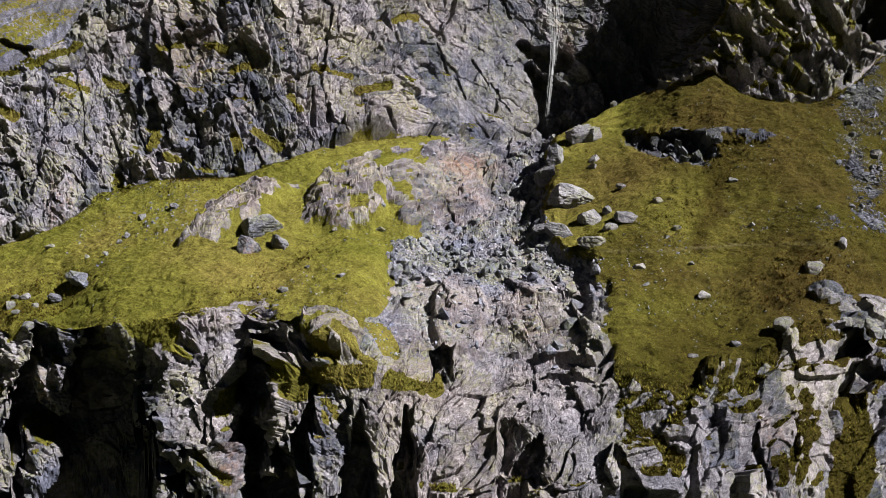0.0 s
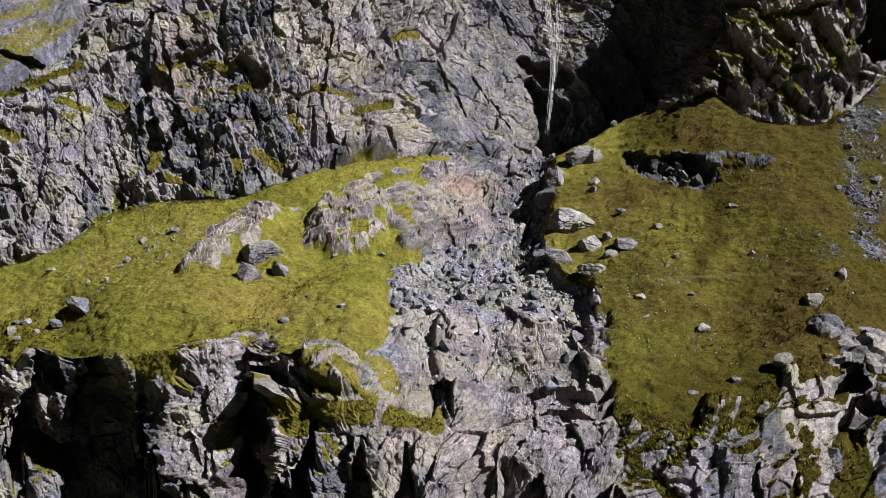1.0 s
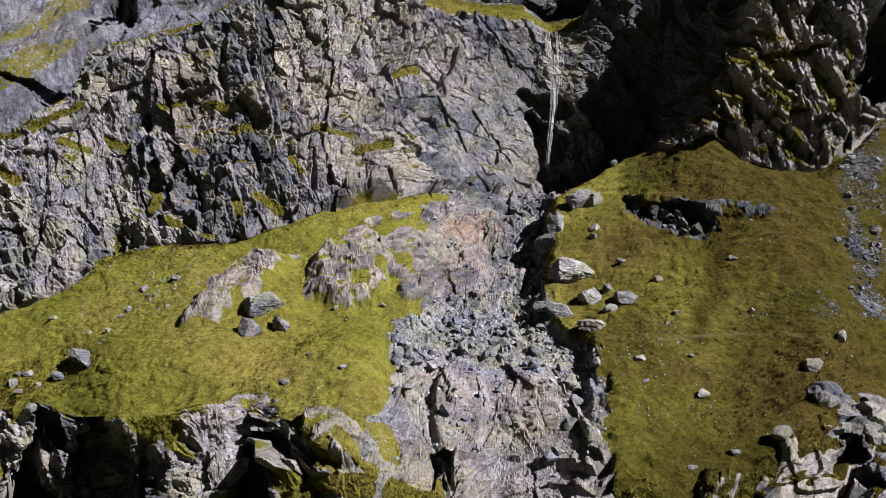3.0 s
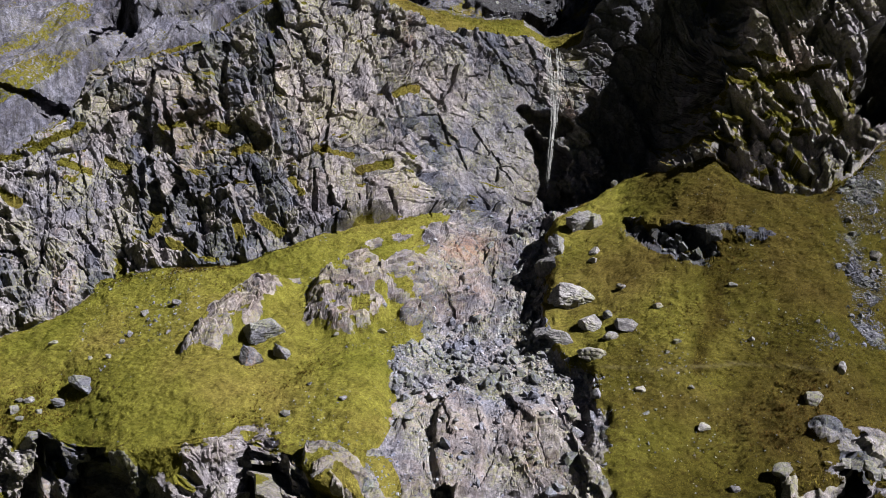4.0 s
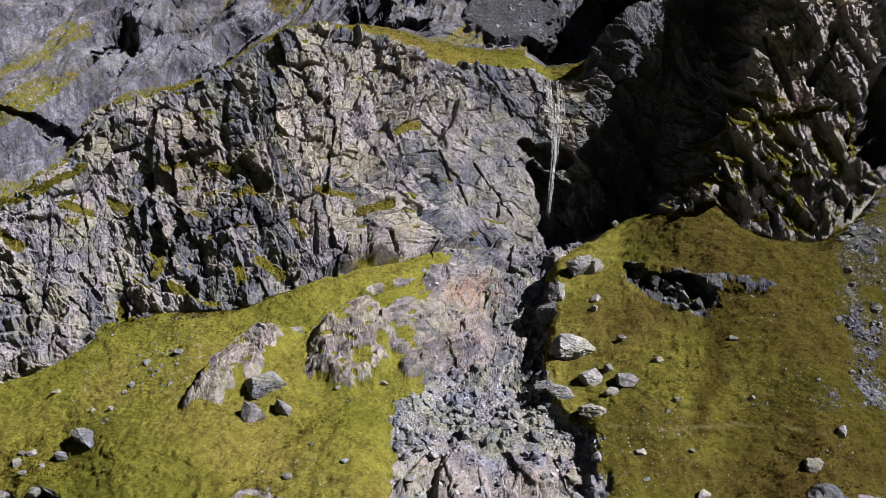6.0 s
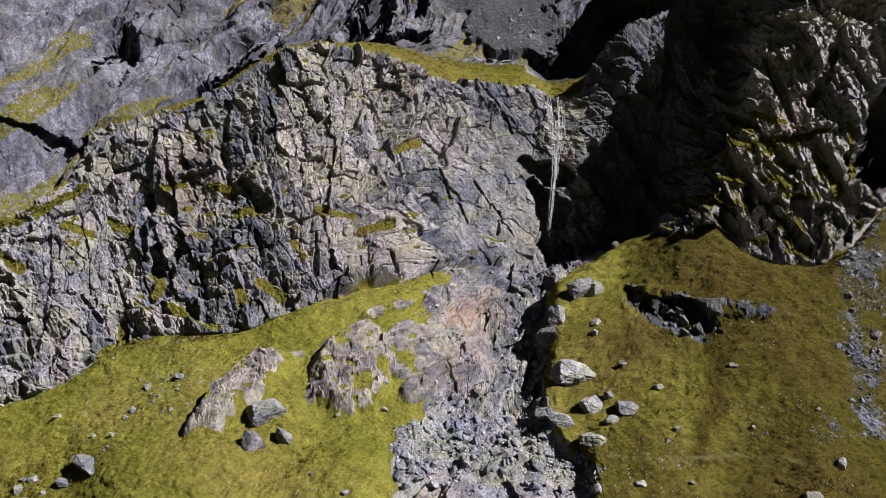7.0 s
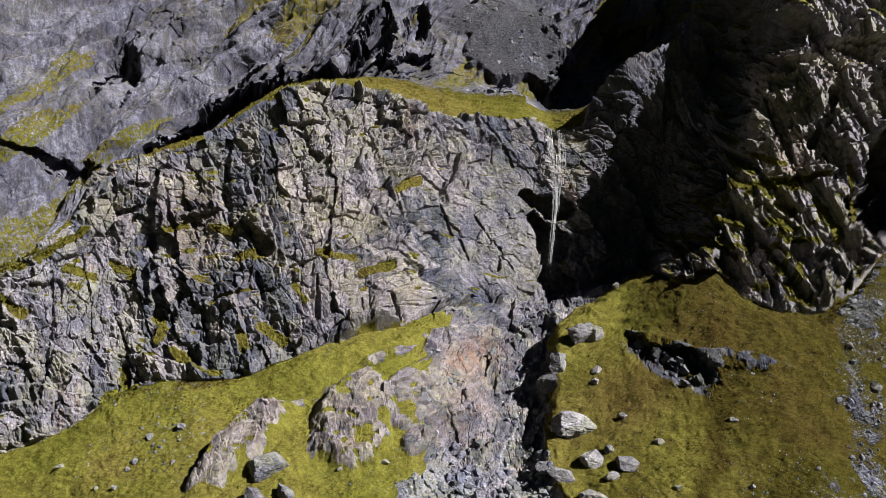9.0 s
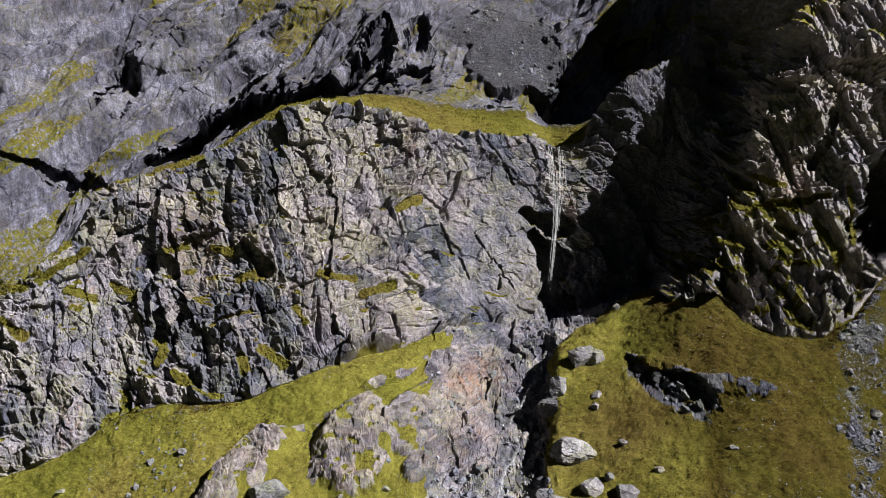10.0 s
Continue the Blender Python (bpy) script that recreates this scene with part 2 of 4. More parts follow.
UP = [(-0.784, 103.0, 38.3), (-0.659, 98.0, 38.7), (-0.557, 97.0, 42.2), (-0.465, 94.0, 42.8), (-0.373, 91.5, 43.7), (-0.240, 90.0, 44.4), (-0.156, 91.5, 44.1), (-0.056, 91.5, 44.1), (0.003, 94.5, 42.6), (0.069, 93.4, 43.7), (0.119, 91.5, 44.0), (0.140, 90.5, 45.8), (0.178, 89.0, 44.5), (0.278, 87.3, 45.6), (0.427, 86.2, 47.3), (0.552, 85.0, 48.2), (0.610, 86.5, 47.9), (0.650, 87.0, 47.8), (0.777, 89.0, 47.5)]
TOP = [(-0.784, 107.0, 39.7), (-0.658, 103.0, 40.9), (-0.557, 104.0, 44.8), (-0.492, 106.0, 49.2), (-0.388, 104.5, 51.5), (-0.280, 106.0, 52.0), (-0.194, 108.0, 56.1), (-0.132, 110.0, 57.8), (-0.059, 112.0, 58.6), (0.011, 117.0, 58.4), (0.061, 118.0, 54.5), (0.102, 117.0, 54.5), (0.144, 116.0, 55.6), (0.165, 113.0, 59.5), (0.218, 116.0, 62.8), (0.259, 119.0, 66.2), (0.301, 117.0, 68.3), (0.342, 111.0, 67.3), (0.391, 108.5, 67.6), (0.433, 105.0, 64.4), (0.491, 101.0, 62.7), (0.549, 100.0, 62.3), (0.598, 102.0, 64.8), (0.645, 108.0, 71.1), (0.770, 112.0, 73.3)]
FOOT = [(-0.783, 109.0, 40.1), (-0.658, 105.5, 41.3), (-0.607, 106.0, 43.0), (-0.556, 106.8, 45.3), (-0.492, 108.5, 49.8), (-0.418, 108.5, 52.1), (-0.340, 107.5, 52.2), (-0.286, 109.0, 52.9), (-0.194, 111.0, 56.8), (-0.132, 113.0, 58.6), (-0.059, 116.5, 59.9), (0.011, 128.0, 62.1), (0.077, 133.5, 61.7), (0.135, 137.0, 61.7), (0.177, 142.0, 62.5), (0.227, 146.0, 63.2), (0.301, 146.0, 67.0), (0.329, 113.0, 68.1), (0.391, 111.5, 69.8), (0.433, 107.3, 65.4), (0.491, 103.5, 63.5), (0.549, 103.0, 63.5), (0.598, 105.0, 66.1), (0.645, 111.0, 72.7), (0.769, 115.0, 75.4)]
WALL = [(-0.777, 112.0, 62.5), (-0.652, 112.5, 67.1), (-0.601, 114.2, 71.9), (-0.493, 121.0, 72.4), (-0.386, 120.4, 72.3), (-0.278, 117.6, 72.1), (-0.191, 117.7, 71.1), (-0.121, 122.6, 72.4), (-0.063, 126.2, 72.7), (0.044, 138.4, 73.7), (0.106, 142.0, 74.0), (0.143, 146.0, 75.5), (0.205, 150.0, 75.8), (0.308, 150.0, 75.8), (0.347, 138.0, 74.5), (0.369, 117.5, 73.0), (0.379, 116.4, 72.8), (0.432, 113.0, 71.6), (0.506, 111.0, 71.4), (0.597, 110.4, 70.4), (0.644, 114.0, 78.2), (0.768, 118.0, 80.6)]
HIGH = [(-0.776, 114.0, 67.2), (-0.651, 114.0, 69.0), (-0.601, 115.0, 72.9), (-0.542, 119.0, 76.2), (-0.491, 122.4, 84.6), (-0.384, 126.0, 85.2), (-0.277, 122.0, 84.4), (-0.170, 126.5, 85.2), (-0.063, 133.8, 86.5), (0.044, 144.5, 88.4), (0.118, 149.8, 91.8), (0.205, 150.0, 89.3), (0.316, 152.0, 93.4), (0.368, 140.0, 88.0), (0.386, 122.0, 84.3), (0.394, 120.5, 84.0), (0.423, 119.4, 83.8), (0.505, 118.0, 83.6), (0.595, 116.2, 83.2), (0.642, 118.0, 86.4), (0.767, 122.0, 89.2)]
CREST = [(-0.786, 117.0, 65.2), (-0.659, 116.0, 69.2), (-0.600, 116.0, 74.0), (-0.549, 120.5, 78.3), (-0.518, 126.0, 86.5), (-0.489, 128.0, 89.0), (-0.414, 129.0, 91.4), (-0.347, 130.0, 94.0), (-0.305, 129.7, 97.8), (-0.238, 130.0, 103.2), (-0.189, 131.5, 104.5), (-0.123, 136.0, 104.8), (-0.062, 140.5, 103.6), (-0.024, 142.5, 101.4), (0.043, 147.8, 99.6), (0.115, 152.0, 100.0), (0.153, 154.0, 98.4), (0.198, 151.5, 98.3), (0.222, 149.0, 106.5), (0.263, 147.5, 110.5), (0.324, 152.0, 118.0), (0.342, 154.0, 118.5), (0.375, 160.0, 109.0), (0.411, 149.0, 105.0), (0.436, 132.0, 100.0), (0.450, 124.0, 100.0), (0.517, 121.0, 100.2), (0.591, 120.0, 100.0), (0.638, 121.0, 101.1), (0.762, 125.0, 103.8)]
BENCH = [(-0.786, 128.0, 62.0), (-0.659, 128.0, 65.0), (-0.601, 130.0, 70.0), (-0.518, 136.0, 84.0), (-0.414, 138.0, 92.3), (-0.347, 138.0, 95.2), (-0.305, 137.0, 98.9), (-0.239, 138.0, 104.8), (-0.189, 140.0, 106.8), (-0.123, 146.0, 108.7), (-0.062, 154.0, 109.8), (-0.024, 160.0, 109.4), (0.043, 164.0, 109.0), (0.115, 165.0, 109.3), (0.153, 168.0, 105.9), (0.198, 160.0, 105.0), (0.263, 160.0, 111.5), (0.324, 166.0, 119.0), (0.345, 168.0, 119.0), (0.385, 166.0, 115.0), (0.438, 148.0, 111.0), (0.475, 132.0, 109.0), (0.516, 124.0, 112.3), (0.589, 124.0, 112.7), (0.636, 124.0, 112.7), (0.760, 128.0, 115.7)]
BACK = [(-0.783, 188.0, 58.0), (-0.657, 184.0, 62.0), (-0.605, 190.0, 69.0), (-0.489, 190.0, 86.0), (-0.405, 196.0, 98.0), (-0.322, 192.0, 104.3), (-0.239, 190.0, 108.6), (-0.140, 185.0, 113.9), (-0.062, 178.0, 115.2), (-0.024, 182.0, 116.2), (0.058, 186.0, 116.2), (0.173, 196.0, 118.0), (0.222, 192.0, 118.0), (0.263, 190.0, 119.1), (0.324, 188.0, 124.0), (0.385, 184.0, 127.0), (0.438, 166.0, 125.0), (0.515, 134.0, 124.0), (0.588, 132.0, 123.3), (0.635, 132.0, 125.4), (0.758, 136.0, 128.8)]
# East of bearing 0.43 the ridge is unseen, raised to shadow the gorge.
SLOPE = [(-0.775, 238.0, 137.6), (-0.651, 240.0, 137.9), (-0.485, 251.0, 138.3), (-0.321, 241.0, 131.9), (-0.221, 230.0, 135.1), (-0.114, 208.0, 131.5), (-0.036, 206.0, 127.6), (0.058, 215.0, 131.3), (0.182, 226.0, 131.9), (0.263, 228.0, 139.7), (0.336, 220.0, 146.5), (0.385, 212.0, 148.0), (0.437, 190.0, 150.0), (0.475, 166.0, 160.0), (0.514, 152.0, 162.0), (0.633, 152.0, 166.0), (0.756, 156.0, 168.0)]
SUMMIT = [(-0.765, 360.0, 274.2), (-0.398, 370.0, 272.8), (-0.113, 350.0, 256.3), (0.180, 360.0, 260.7), (0.382, 310.0, 250.0), (0.511, 265.0, 240.0), (0.752, 260.0, 240.0)]
# Clefts and hollows: bearing and height of both ends, half width, depth.
LOW_SLOTS = [(-0.520, 35.0, -0.505, 8.0, 8.0, 12), (-0.595, 32.0, -0.585, 8.0, 5.5, 11), (-0.233, 34.7, -0.284, 28.0, 2.0, 6), (-0.288, 28.9, -0.281, 17.2, 1.8, 6), (-0.192, 29.7, -0.239, 18.4, 1.7, 6), (-0.121, 28.9, -0.146, 19.7, 1.3, 5), (-0.055, 28.4, -0.061, 20.6, 1.1, 4), (-0.013, 35.9, -0.002, 31.3, 0.8, 3), (0.589, 34.4, 0.599, 29.7, 1.6, 4)]
BUTTRESS_SLOTS = [(0.638, 93.8, 0.637, 78.6, 4.5, 16)]
BACK_SLOTS = [(-0.085, 124.0, -0.280, 115.0, 11, 24), (-0.450, 103.0, -0.310, 112.0, 10, 22), (-0.660, 104.0, -0.500, 93.0, 3.0, 7), (-0.088, 155.0, -0.118, 126.0, 7, 14), (-0.035, 158.0, -0.045, 140.0, 4, 8), (-0.254, 143.1, -0.338, 119.3, 4, 7), (-0.024, 129.0, -0.057, 124.1, 5, 7), (0.238, 148.1, 0.279, 142.6, 6, 8), (-0.451, 152.8, -0.503, 126.9, 4, 5)]
# Clefts, overhangs and cracks: bearing, height and half width of both ends, depth.
WEST_CLEFTS = [(-0.421, 86.5, 0.42, -0.439, 77.5, 1.22, 2.0), (-0.446, 77.0, 1.72, -0.442, 73.0, 1.5, 2.6), (-0.442, 73.0, 1.3, -0.438, 64.7, 0.48, 2.1), (-0.423, 65.2, 1.16, -0.423, 61.9, 1.52, 2.4), (-0.463, 84.3, 0.31, -0.435, 83.9, 0.51, 1.1), (-0.483, 79.3, 0.3, -0.445, 79.8, 0.61, 1.2), (-0.32, 93.0, 0.74, -0.329, 81.6, 0.92, 1.6), (-0.325, 81.5, 0.81, -0.317, 76.9, 0.6, 1.5), (-0.306, 78.9, 0.7, -0.265, 72.9, 1.47, 2.3), (-0.582, 68.7, 0.28, -0.58, 60.3, 0.37, 0.9), (-0.582, 62.2, 0.37, -0.59, 54.2, 0.45, 1.0), (-0.59, 54.2, 0.36, -0.601, 50.3, 0.54, 1.1), (-0.536, 57.9, 0.28, -0.51, 54.1, 0.55, 1.1), (-0.654, 54.7, 0.36, -0.609, 54.2, 0.36, 0.9)]
DOME_CLEFTS = [(-0.42, 57.1, 0.65, -0.41, 53.3, 0.72, 1.3), (-0.219, 94.7, 0.32, -0.2, 93.3, 0.53, 1.1), (-0.198, 90.7, 0.32, -0.172, 88.7, 0.74, 1.4), (-0.173, 93.7, 0.54, -0.172, 86.0, 0.63, 1.2), (-0.165, 85.8, 0.74, -0.177, 72.4, 0.69, 1.4), (-0.095, 97.9, 0.56, -0.068, 97.8, 0.92, 1.6), (-0.072, 97.3, 0.46, -0.058, 94.5, 0.68, 1.3), (-0.027, 96.5, 0.59, -0.035, 90.1, 0.46, 1.2), (-0.19, 68.5, 0.29, -0.19, 62.0, 0.57, 1.1), (-0.167, 64.7, 0.29, -0.165, 62.8, 0.48, 1.0), (-0.024, 63.1, 0.51, -0.02, 60.3, 0.4, 1.1), (-0.277, 68.5, 0.58, -0.27, 64.8, 0.47, 1.2), (-0.391, 65.2, 0.48, -0.402, 61.5, 0.76, 1.4), (-0.232, 104.2, 0.22, -0.187, 103.2, 0.33, 0.8)]
FALL_CLEFTS = [(0.114, 83.6, 0.97, 0.163, 80.4, 3.07, 8), (0.13, 78.4, 1.45, 0.159, 71.2, 3.36, 8), (0.144, 71.2, 1.43, 0.163, 63.1, 3.27, 9), (0.041, 78.2, 0.17, 0.097, 67.8, 0.29, 0.8), (0.076, 71.8, 0.35, 0.076, 67.9, 0.45, 1.0), (-0.015, 82.6, 0.17, 0.034, 70.2, 0.22, 0.7), (-0.195, 102.5, 0.16, -0.113, 101.7, 0.23, 0.7), (-0.109, 101.5, 0.17, -0.023, 99.9, 0.3, 0.8), (0.08, 93.9, 0.25, 0.096, 89.5, 0.37, 0.9), (-0.157, 60.1, 0.19, -0.162, 57.6, 0.37, 0.9), (-0.123, 64.6, 0.19, -0.114, 60.0, 0.29, 0.8), (-0.287, 85.4, 0.31, -0.282, 86.5, 0.51, 1.1), (-0.238, 87.9, 0.21, -0.263, 86.7, 0.31, 0.8), (-0.556, 67.7, 0.14, -0.577, 64.4, 0.19, 0.6)]
FINE_CRACKS = [(-0.63, 67.8, 0.19, -0.605, 68.5, 0.28, 0.8), (-0.485, 67.5, 0.29, -0.464, 66.6, 0.39, 0.9), (-0.49, 61.9, 0.19, -0.473, 56.6, 0.28, 0.8), (-0.456, 67.5, 0.2, -0.439, 58.3, 0.19, 0.7), (-0.649, 60.5, 0.18, -0.62, 58.2, 0.27, 0.8), (-0.55, 54.0, 0.18, -0.525, 51.0, 0.27, 0.8), (-0.523, 63.8, 0.14, -0.524, 58.3, 0.19, 0.6), (-0.379, 81.7, 0.31, -0.367, 74.4, 0.3, 0.8), (-0.412, 81.7, 0.21, -0.396, 75.5, 0.3, 0.8), (-0.356, 63.8, 0.19, -0.366, 54.2, 0.18, 0.6), (-0.327, 62.0, 0.19, -0.337, 55.1, 0.18, 0.6), (-0.299, 56.7, 0.28, -0.308, 53.3, 0.27, 0.8), (-0.24, 62.0, 0.19, -0.236, 55.8, 0.18, 0.6), (-0.082, 64.4, 0.2, -0.069, 60.7, 0.29, 0.8)]
PROW_CLEFTS = [(0.419, 71.7, 0.94, 0.424, 67.6, 1.27, 2.1), (0.464, 71.2, 0.37, 0.49, 64.3, 0.61, 1.2), (0.514, 73.1, 1.49, 0.54, 66.0, 1.23, 2.3), (0.584, 69.4, 0.45, 0.589, 66.8, 0.53, 1.1), (0.443, 76.5, 0.96, 0.448, 73.6, 1.13, 1.9), (0.407, 72.2, 1.33, 0.415, 69.4, 0.92, 2.1), (0.512, 85.8, 0.39, 0.516, 82.3, 0.49, 1.0), (0.559, 98.7, 1.4, 0.536, 90.7, 0.79, 2.2), (0.385, 79.2, 0.5, 0.391, 75.9, 0.58, 1.2), (0.551, 71.7, 0.37, 0.568, 67.7, 0.53, 1.1), (0.552, 89.2, 0.39, 0.565, 84.7, 0.49, 1.0), (0.453, 101.2, 0.31, 0.482, 93.0, 0.4, 0.9)]
LOWER_CLEFTS = [(-0.012, 35.5, 0.45, -0.008, 31.5, 0.56, 1.4), (0.146, 26.8, 0.29, 0.102, 22.4, 1.32, 2.4), (0.259, 26.3, 0.31, 0.291, 24.0, 0.69, 1.3), (0.449, 27.7, 0.2, 0.472, 23.7, 0.45, 1.1), (0.597, 34.0, 0.54, 0.594, 32.1, 0.74, 1.6), (0.615, 32.0, 0.48, 0.649, 30.5, 0.43, 1.2), (-0.22, 33.7, 0.45, -0.187, 31.9, 0.22, 1.0), (-0.351, 25.8, 0.17, -0.357, 23.3, 0.27, 0.8)]
# Turf on ledges: bearing, height and half width of both ends.
WALL_TURF = [(-0.656, 65.0, 0.84, -0.625, 62.7, 0.83), (-0.493, 70.3, 0.6, -0.462, 68.5, 0.89), (-0.562, 69.8, 0.67, -0.53, 68.6, 0.78), (-0.605, 71.5, 0.47, -0.529, 76.4, 0.69), (-0.384, 77.0, 0.61, -0.411, 76.0, 0.71), (-0.346, 76.9, 0.6, -0.32, 76.2, 0.8), (-0.346, 63.6, 0.28, -0.288, 66.1, 0.38), (-0.272, 60.2, 0.65, -0.24, 58.0, 0.74), (-0.302, 59.3, 0.65, -0.297, 56.7, 0.73), (-0.185, 72.4, 0.79, -0.138, 71.2, 0.7), (-0.223, 66.6, 0.77, -0.21, 64.7, 0.95), (-0.123, 68.8, 0.6, -0.08, 69.7, 0.71), (-0.073, 83.3, 0.65, -0.041, 85.8, 1.01), (-0.305, 71.4, 0.69, -0.28, 72.6, 0.78), (-0.407, 56.7, 0.65, -0.383, 54.8, 0.73), (-0.432, 57.9, 0.47, -0.419, 60.1, 0.56)]
PROW_TURF = [(0.389, 78.1, 0.39, 0.447, 76.9, 0.48), (0.413, 84.1, 0.6, 0.504, 83.3, 0.88), (0.48, 79.9, 0.48, 0.505, 79.0, 0.86), (0.501, 74.0, 0.47, 0.546, 74.2, 0.75), (0.398, 73.6, 0.38, 0.444, 73.1, 0.47), (0.446, 89.2, 0.71, 0.495, 87.4, 0.59), (0.537, 80.8, 0.77, 0.579, 74.9, 0.84), (0.504, 84.3, 0.59, 0.553, 85.2, 0.49), (0.336, 74.6, 0.7, 0.373, 74.7, 0.59), (0.464, 73.1, 0.28, 0.482, 73.3, 0.47), (0.448, 66.8, 0.45, 0.477, 67.7, 0.45), (0.586, 86.6, 0.58, 0.595, 77.8, 0.57)]
LOWER_TURF = [(0.612, 28.4, 1.54, 0.602, 21.9, 1.65), (0.273, 29.0, 0.28, 0.345, 25.9, 0.53), (-0.079, 30.5, 0.74, -0.012, 30.0, 0.76), (-0.246, 30.4, 0.78, -0.112, 30.9, 0.74), (-0.286, 36.2, 0.87, -0.186, 37.0, 0.73), (-0.154, 33.8, 0.66, -0.104, 31.6, 0.64), (0.456, 32.7, 0.61, 0.44, 30.7, 0.59), (0.516, 27.8, 0.39, 0.513, 25.5, 0.33), (-0.3, 28.5, 0.81, -0.326, 26.9, 0.78), (-0.379, 31.5, 0.46, -0.404, 32.2, 0.47), (-0.356, 22.4, 0.44, -0.323, 20.7, 0.43), (-0.187, 29.5, 0.42, -0.221, 28.8, 0.54), (-0.07, 32.5, 0.67, -0.112, 35.5, 0.59)]
# Rock tones, with some sun and shade painted into the paleness: bearing, height, half sizes, turn, paleness, rust,
# lichen.
WALL_TONES = [(-0.565, 62.1, 14.0, 15.0, 0, 0.30, 0, 0.5), (-0.323, 62.0, 10.3, 9.4, 0, -0.22, 0, 0), (-0.371, 78.5, 6.1, 6.1, 0, -0.02, 0.25, 0), (-0.18, 88.1, 10.0, 14.8, 0, 0.14, 0.05, 0.1), (-0.288, 81.4, 5.0, 11.1, -20, -0.06, 0, 0), (0.035, 81.7, 12.9, 12.9, 0, 0.0, 0, 0), (-0.023, 76.8, 6.6, 7.7, -30, -0.12, 0, 0), (-0.115, 64.5, 10.7, 6.8, 0, 0.12, 0.12, 0.1), (-0.081, 93.6, 4.5, 5.6, 0, -0.02, 0, 0), (0.092, 74.8, 4.7, 8.2, -30, 0.14, 0, 0)]
LOWER_TONES = [(-0.635, 31.0, 4.5, 6.0, 0, 0.30, 0, 0.3), (-0.346, 30.5, 4.0, 8.0, 0, 0.30, 0, 0.3), (-0.045, 33.2, 4.1, 6.4, 0, 0.14, 0.2, 0), (0.047, 26.5, 7.1, 5.4, 20, 0.28, 0.1, 0), (0.147, 31.8, 6.5, 4.2, 0, 0.32, 0.05, 0), (-0.079, 25.7, 2.4, 3.9, 0, 0.12, 0.1, 0.1), (0.223, 26.2, 5.0, 3.2, 0, 0.26, 0.0, 0), (0.548, 32.9, 2.6, 5.7, 0, 0.16, 0, 0), (0.391, 27.2, 6.5, 4.2, 0, 0.10, 0, 0)]
# Knobs left standing in the hollow and fins at the gorge's edge.
KNOBS = [(-0.578, 25.4, 3.0, 4.0), (-0.603, 16.8, 2.8, 4.6), (-0.545, 31.5, 1.4, 1.0)]
FINS = [(0.350, 74.0, 0.360, 67.0, 0.9, 2.6), (0.376, 76.0, 0.394, 67.0, 1.1, 2.6)]
ROWS_BETWEEN = [6, 16, 124, 70, 86, 80, 52, 130, 122, 104, 34, 66, 150, 120, 14, 6]
COLUMNS = np.concatenate([np.linspace(-1.7, -0.70, 40, endpoint=False), np.linspace(-0.70, 0.70, 1000), np.linspace(0.70, 1.7, 41)[1:]]).astype(np.float32)


def mixed(i, j, seed):
    """Repeatable random numbers from 0 to 1 for the cells i, j."""
    h = (i.astype(np.int64) * 374761393 + j.astype(np.int64) * 668265263 + seed * 1274126177) & 0xFFFFFFFF
    h = ((h ^ (h >> 13)) * 1274126177) & 0xFFFFFFFF
    h = ((h ^ (h >> 16)) * 2246822519) & 0xFFFFFFFF
    return ((h ^ (h >> 15)) & 0xFFFFFF).astype(np.float32) / 16777216.0


def smooth(lo, hi, x):
    s = np.clip((x - lo) / (hi - lo), 0, 1)
    return s * s * (3 - 2 * s)


def grain(a, b, seed):
    """Value noise from -1 to 1."""
    i, j = np.floor(a), np.floor(b)
    f, g = a - i, b - j
    f, g = f * f * (3 - 2 * f), g * g * (3 - 2 * g)
    lo = mixed(i, j, seed) * (1 - f) + mixed(i + 1, j, seed) * f
    hi = mixed(i, j + 1, seed) * (1 - f) + mixed(i + 1, j + 1, seed) * f
    return (lo * (1 - g) + hi * g) * 2 - 1


def fractal(a, b, seed, octaves=4, gain=0.5):
    total, size = np.zeros_like(a), 1.0
    for k in range(octaves):
        total += size * grain(a * 2.03 ** k, b * 2.03 ** k, seed + 17 * k)
        size *= gain
    return total


def blocks(a, b, seed, slope):
    """Jointed rock: every cell is a tilted plane. Returns the relief and the distance to the nearest joint."""
    i, j = np.floor(a), np.floor(b)
    best = np.full(a.shape, 9.0, np.float32)
    second = best.copy()
    relief, tone = np.zeros_like(best), np.zeros_like(best)
    for di in (-1, 0, 1):
        for dj in (-1, 0, 1):
            ci, cj = i + di, j + dj
            da = a - (ci + 0.1 + 0.8 * mixed(ci, cj, seed))
            db = b - (cj + 0.1 + 0.8 * mixed(ci, cj, seed + 1))
            d = np.maximum(np.abs(da), np.abs(db - 0.12 * da)) * 0.7 + 0.3 * np.sqrt(da * da + db * db)
            ta, tb = mixed(ci, cj, seed + 3) * 2 - 1, mixed(ci, cj, seed + 4) * 2 - 1
            plane = (mixed(ci, cj, seed + 2) - 0.5) + slope * (da * (ta * np.abs(ta) * 1.6 + 0.12) + db * (tb * np.abs(tb) * 1.5 + 0.2))
            near = d < best
            second = np.where(near, best, np.minimum(second, d))
            relief = np.where(near, plane, relief)
            tone = np.where(near, mixed(ci, cj, seed + 5), tone)
            best = np.where(near, d, best)
    return relief, second - best, tone


def blurred(g, n, axis):
    """A box blur of n cells each way along an axis."""
    w = 2 * n + 1
    pad = [(0, 0), (0, 0)]
    pad[axis] = (n + 1, n)
    c = np.cumsum(np.pad(g, pad, mode="edge").astype(np.float64), axis=axis)
    return ((c[w:] - c[:-w]) if axis == 0 else (c[:, w:] - c[:, :-w])).astype(np.float32) / w


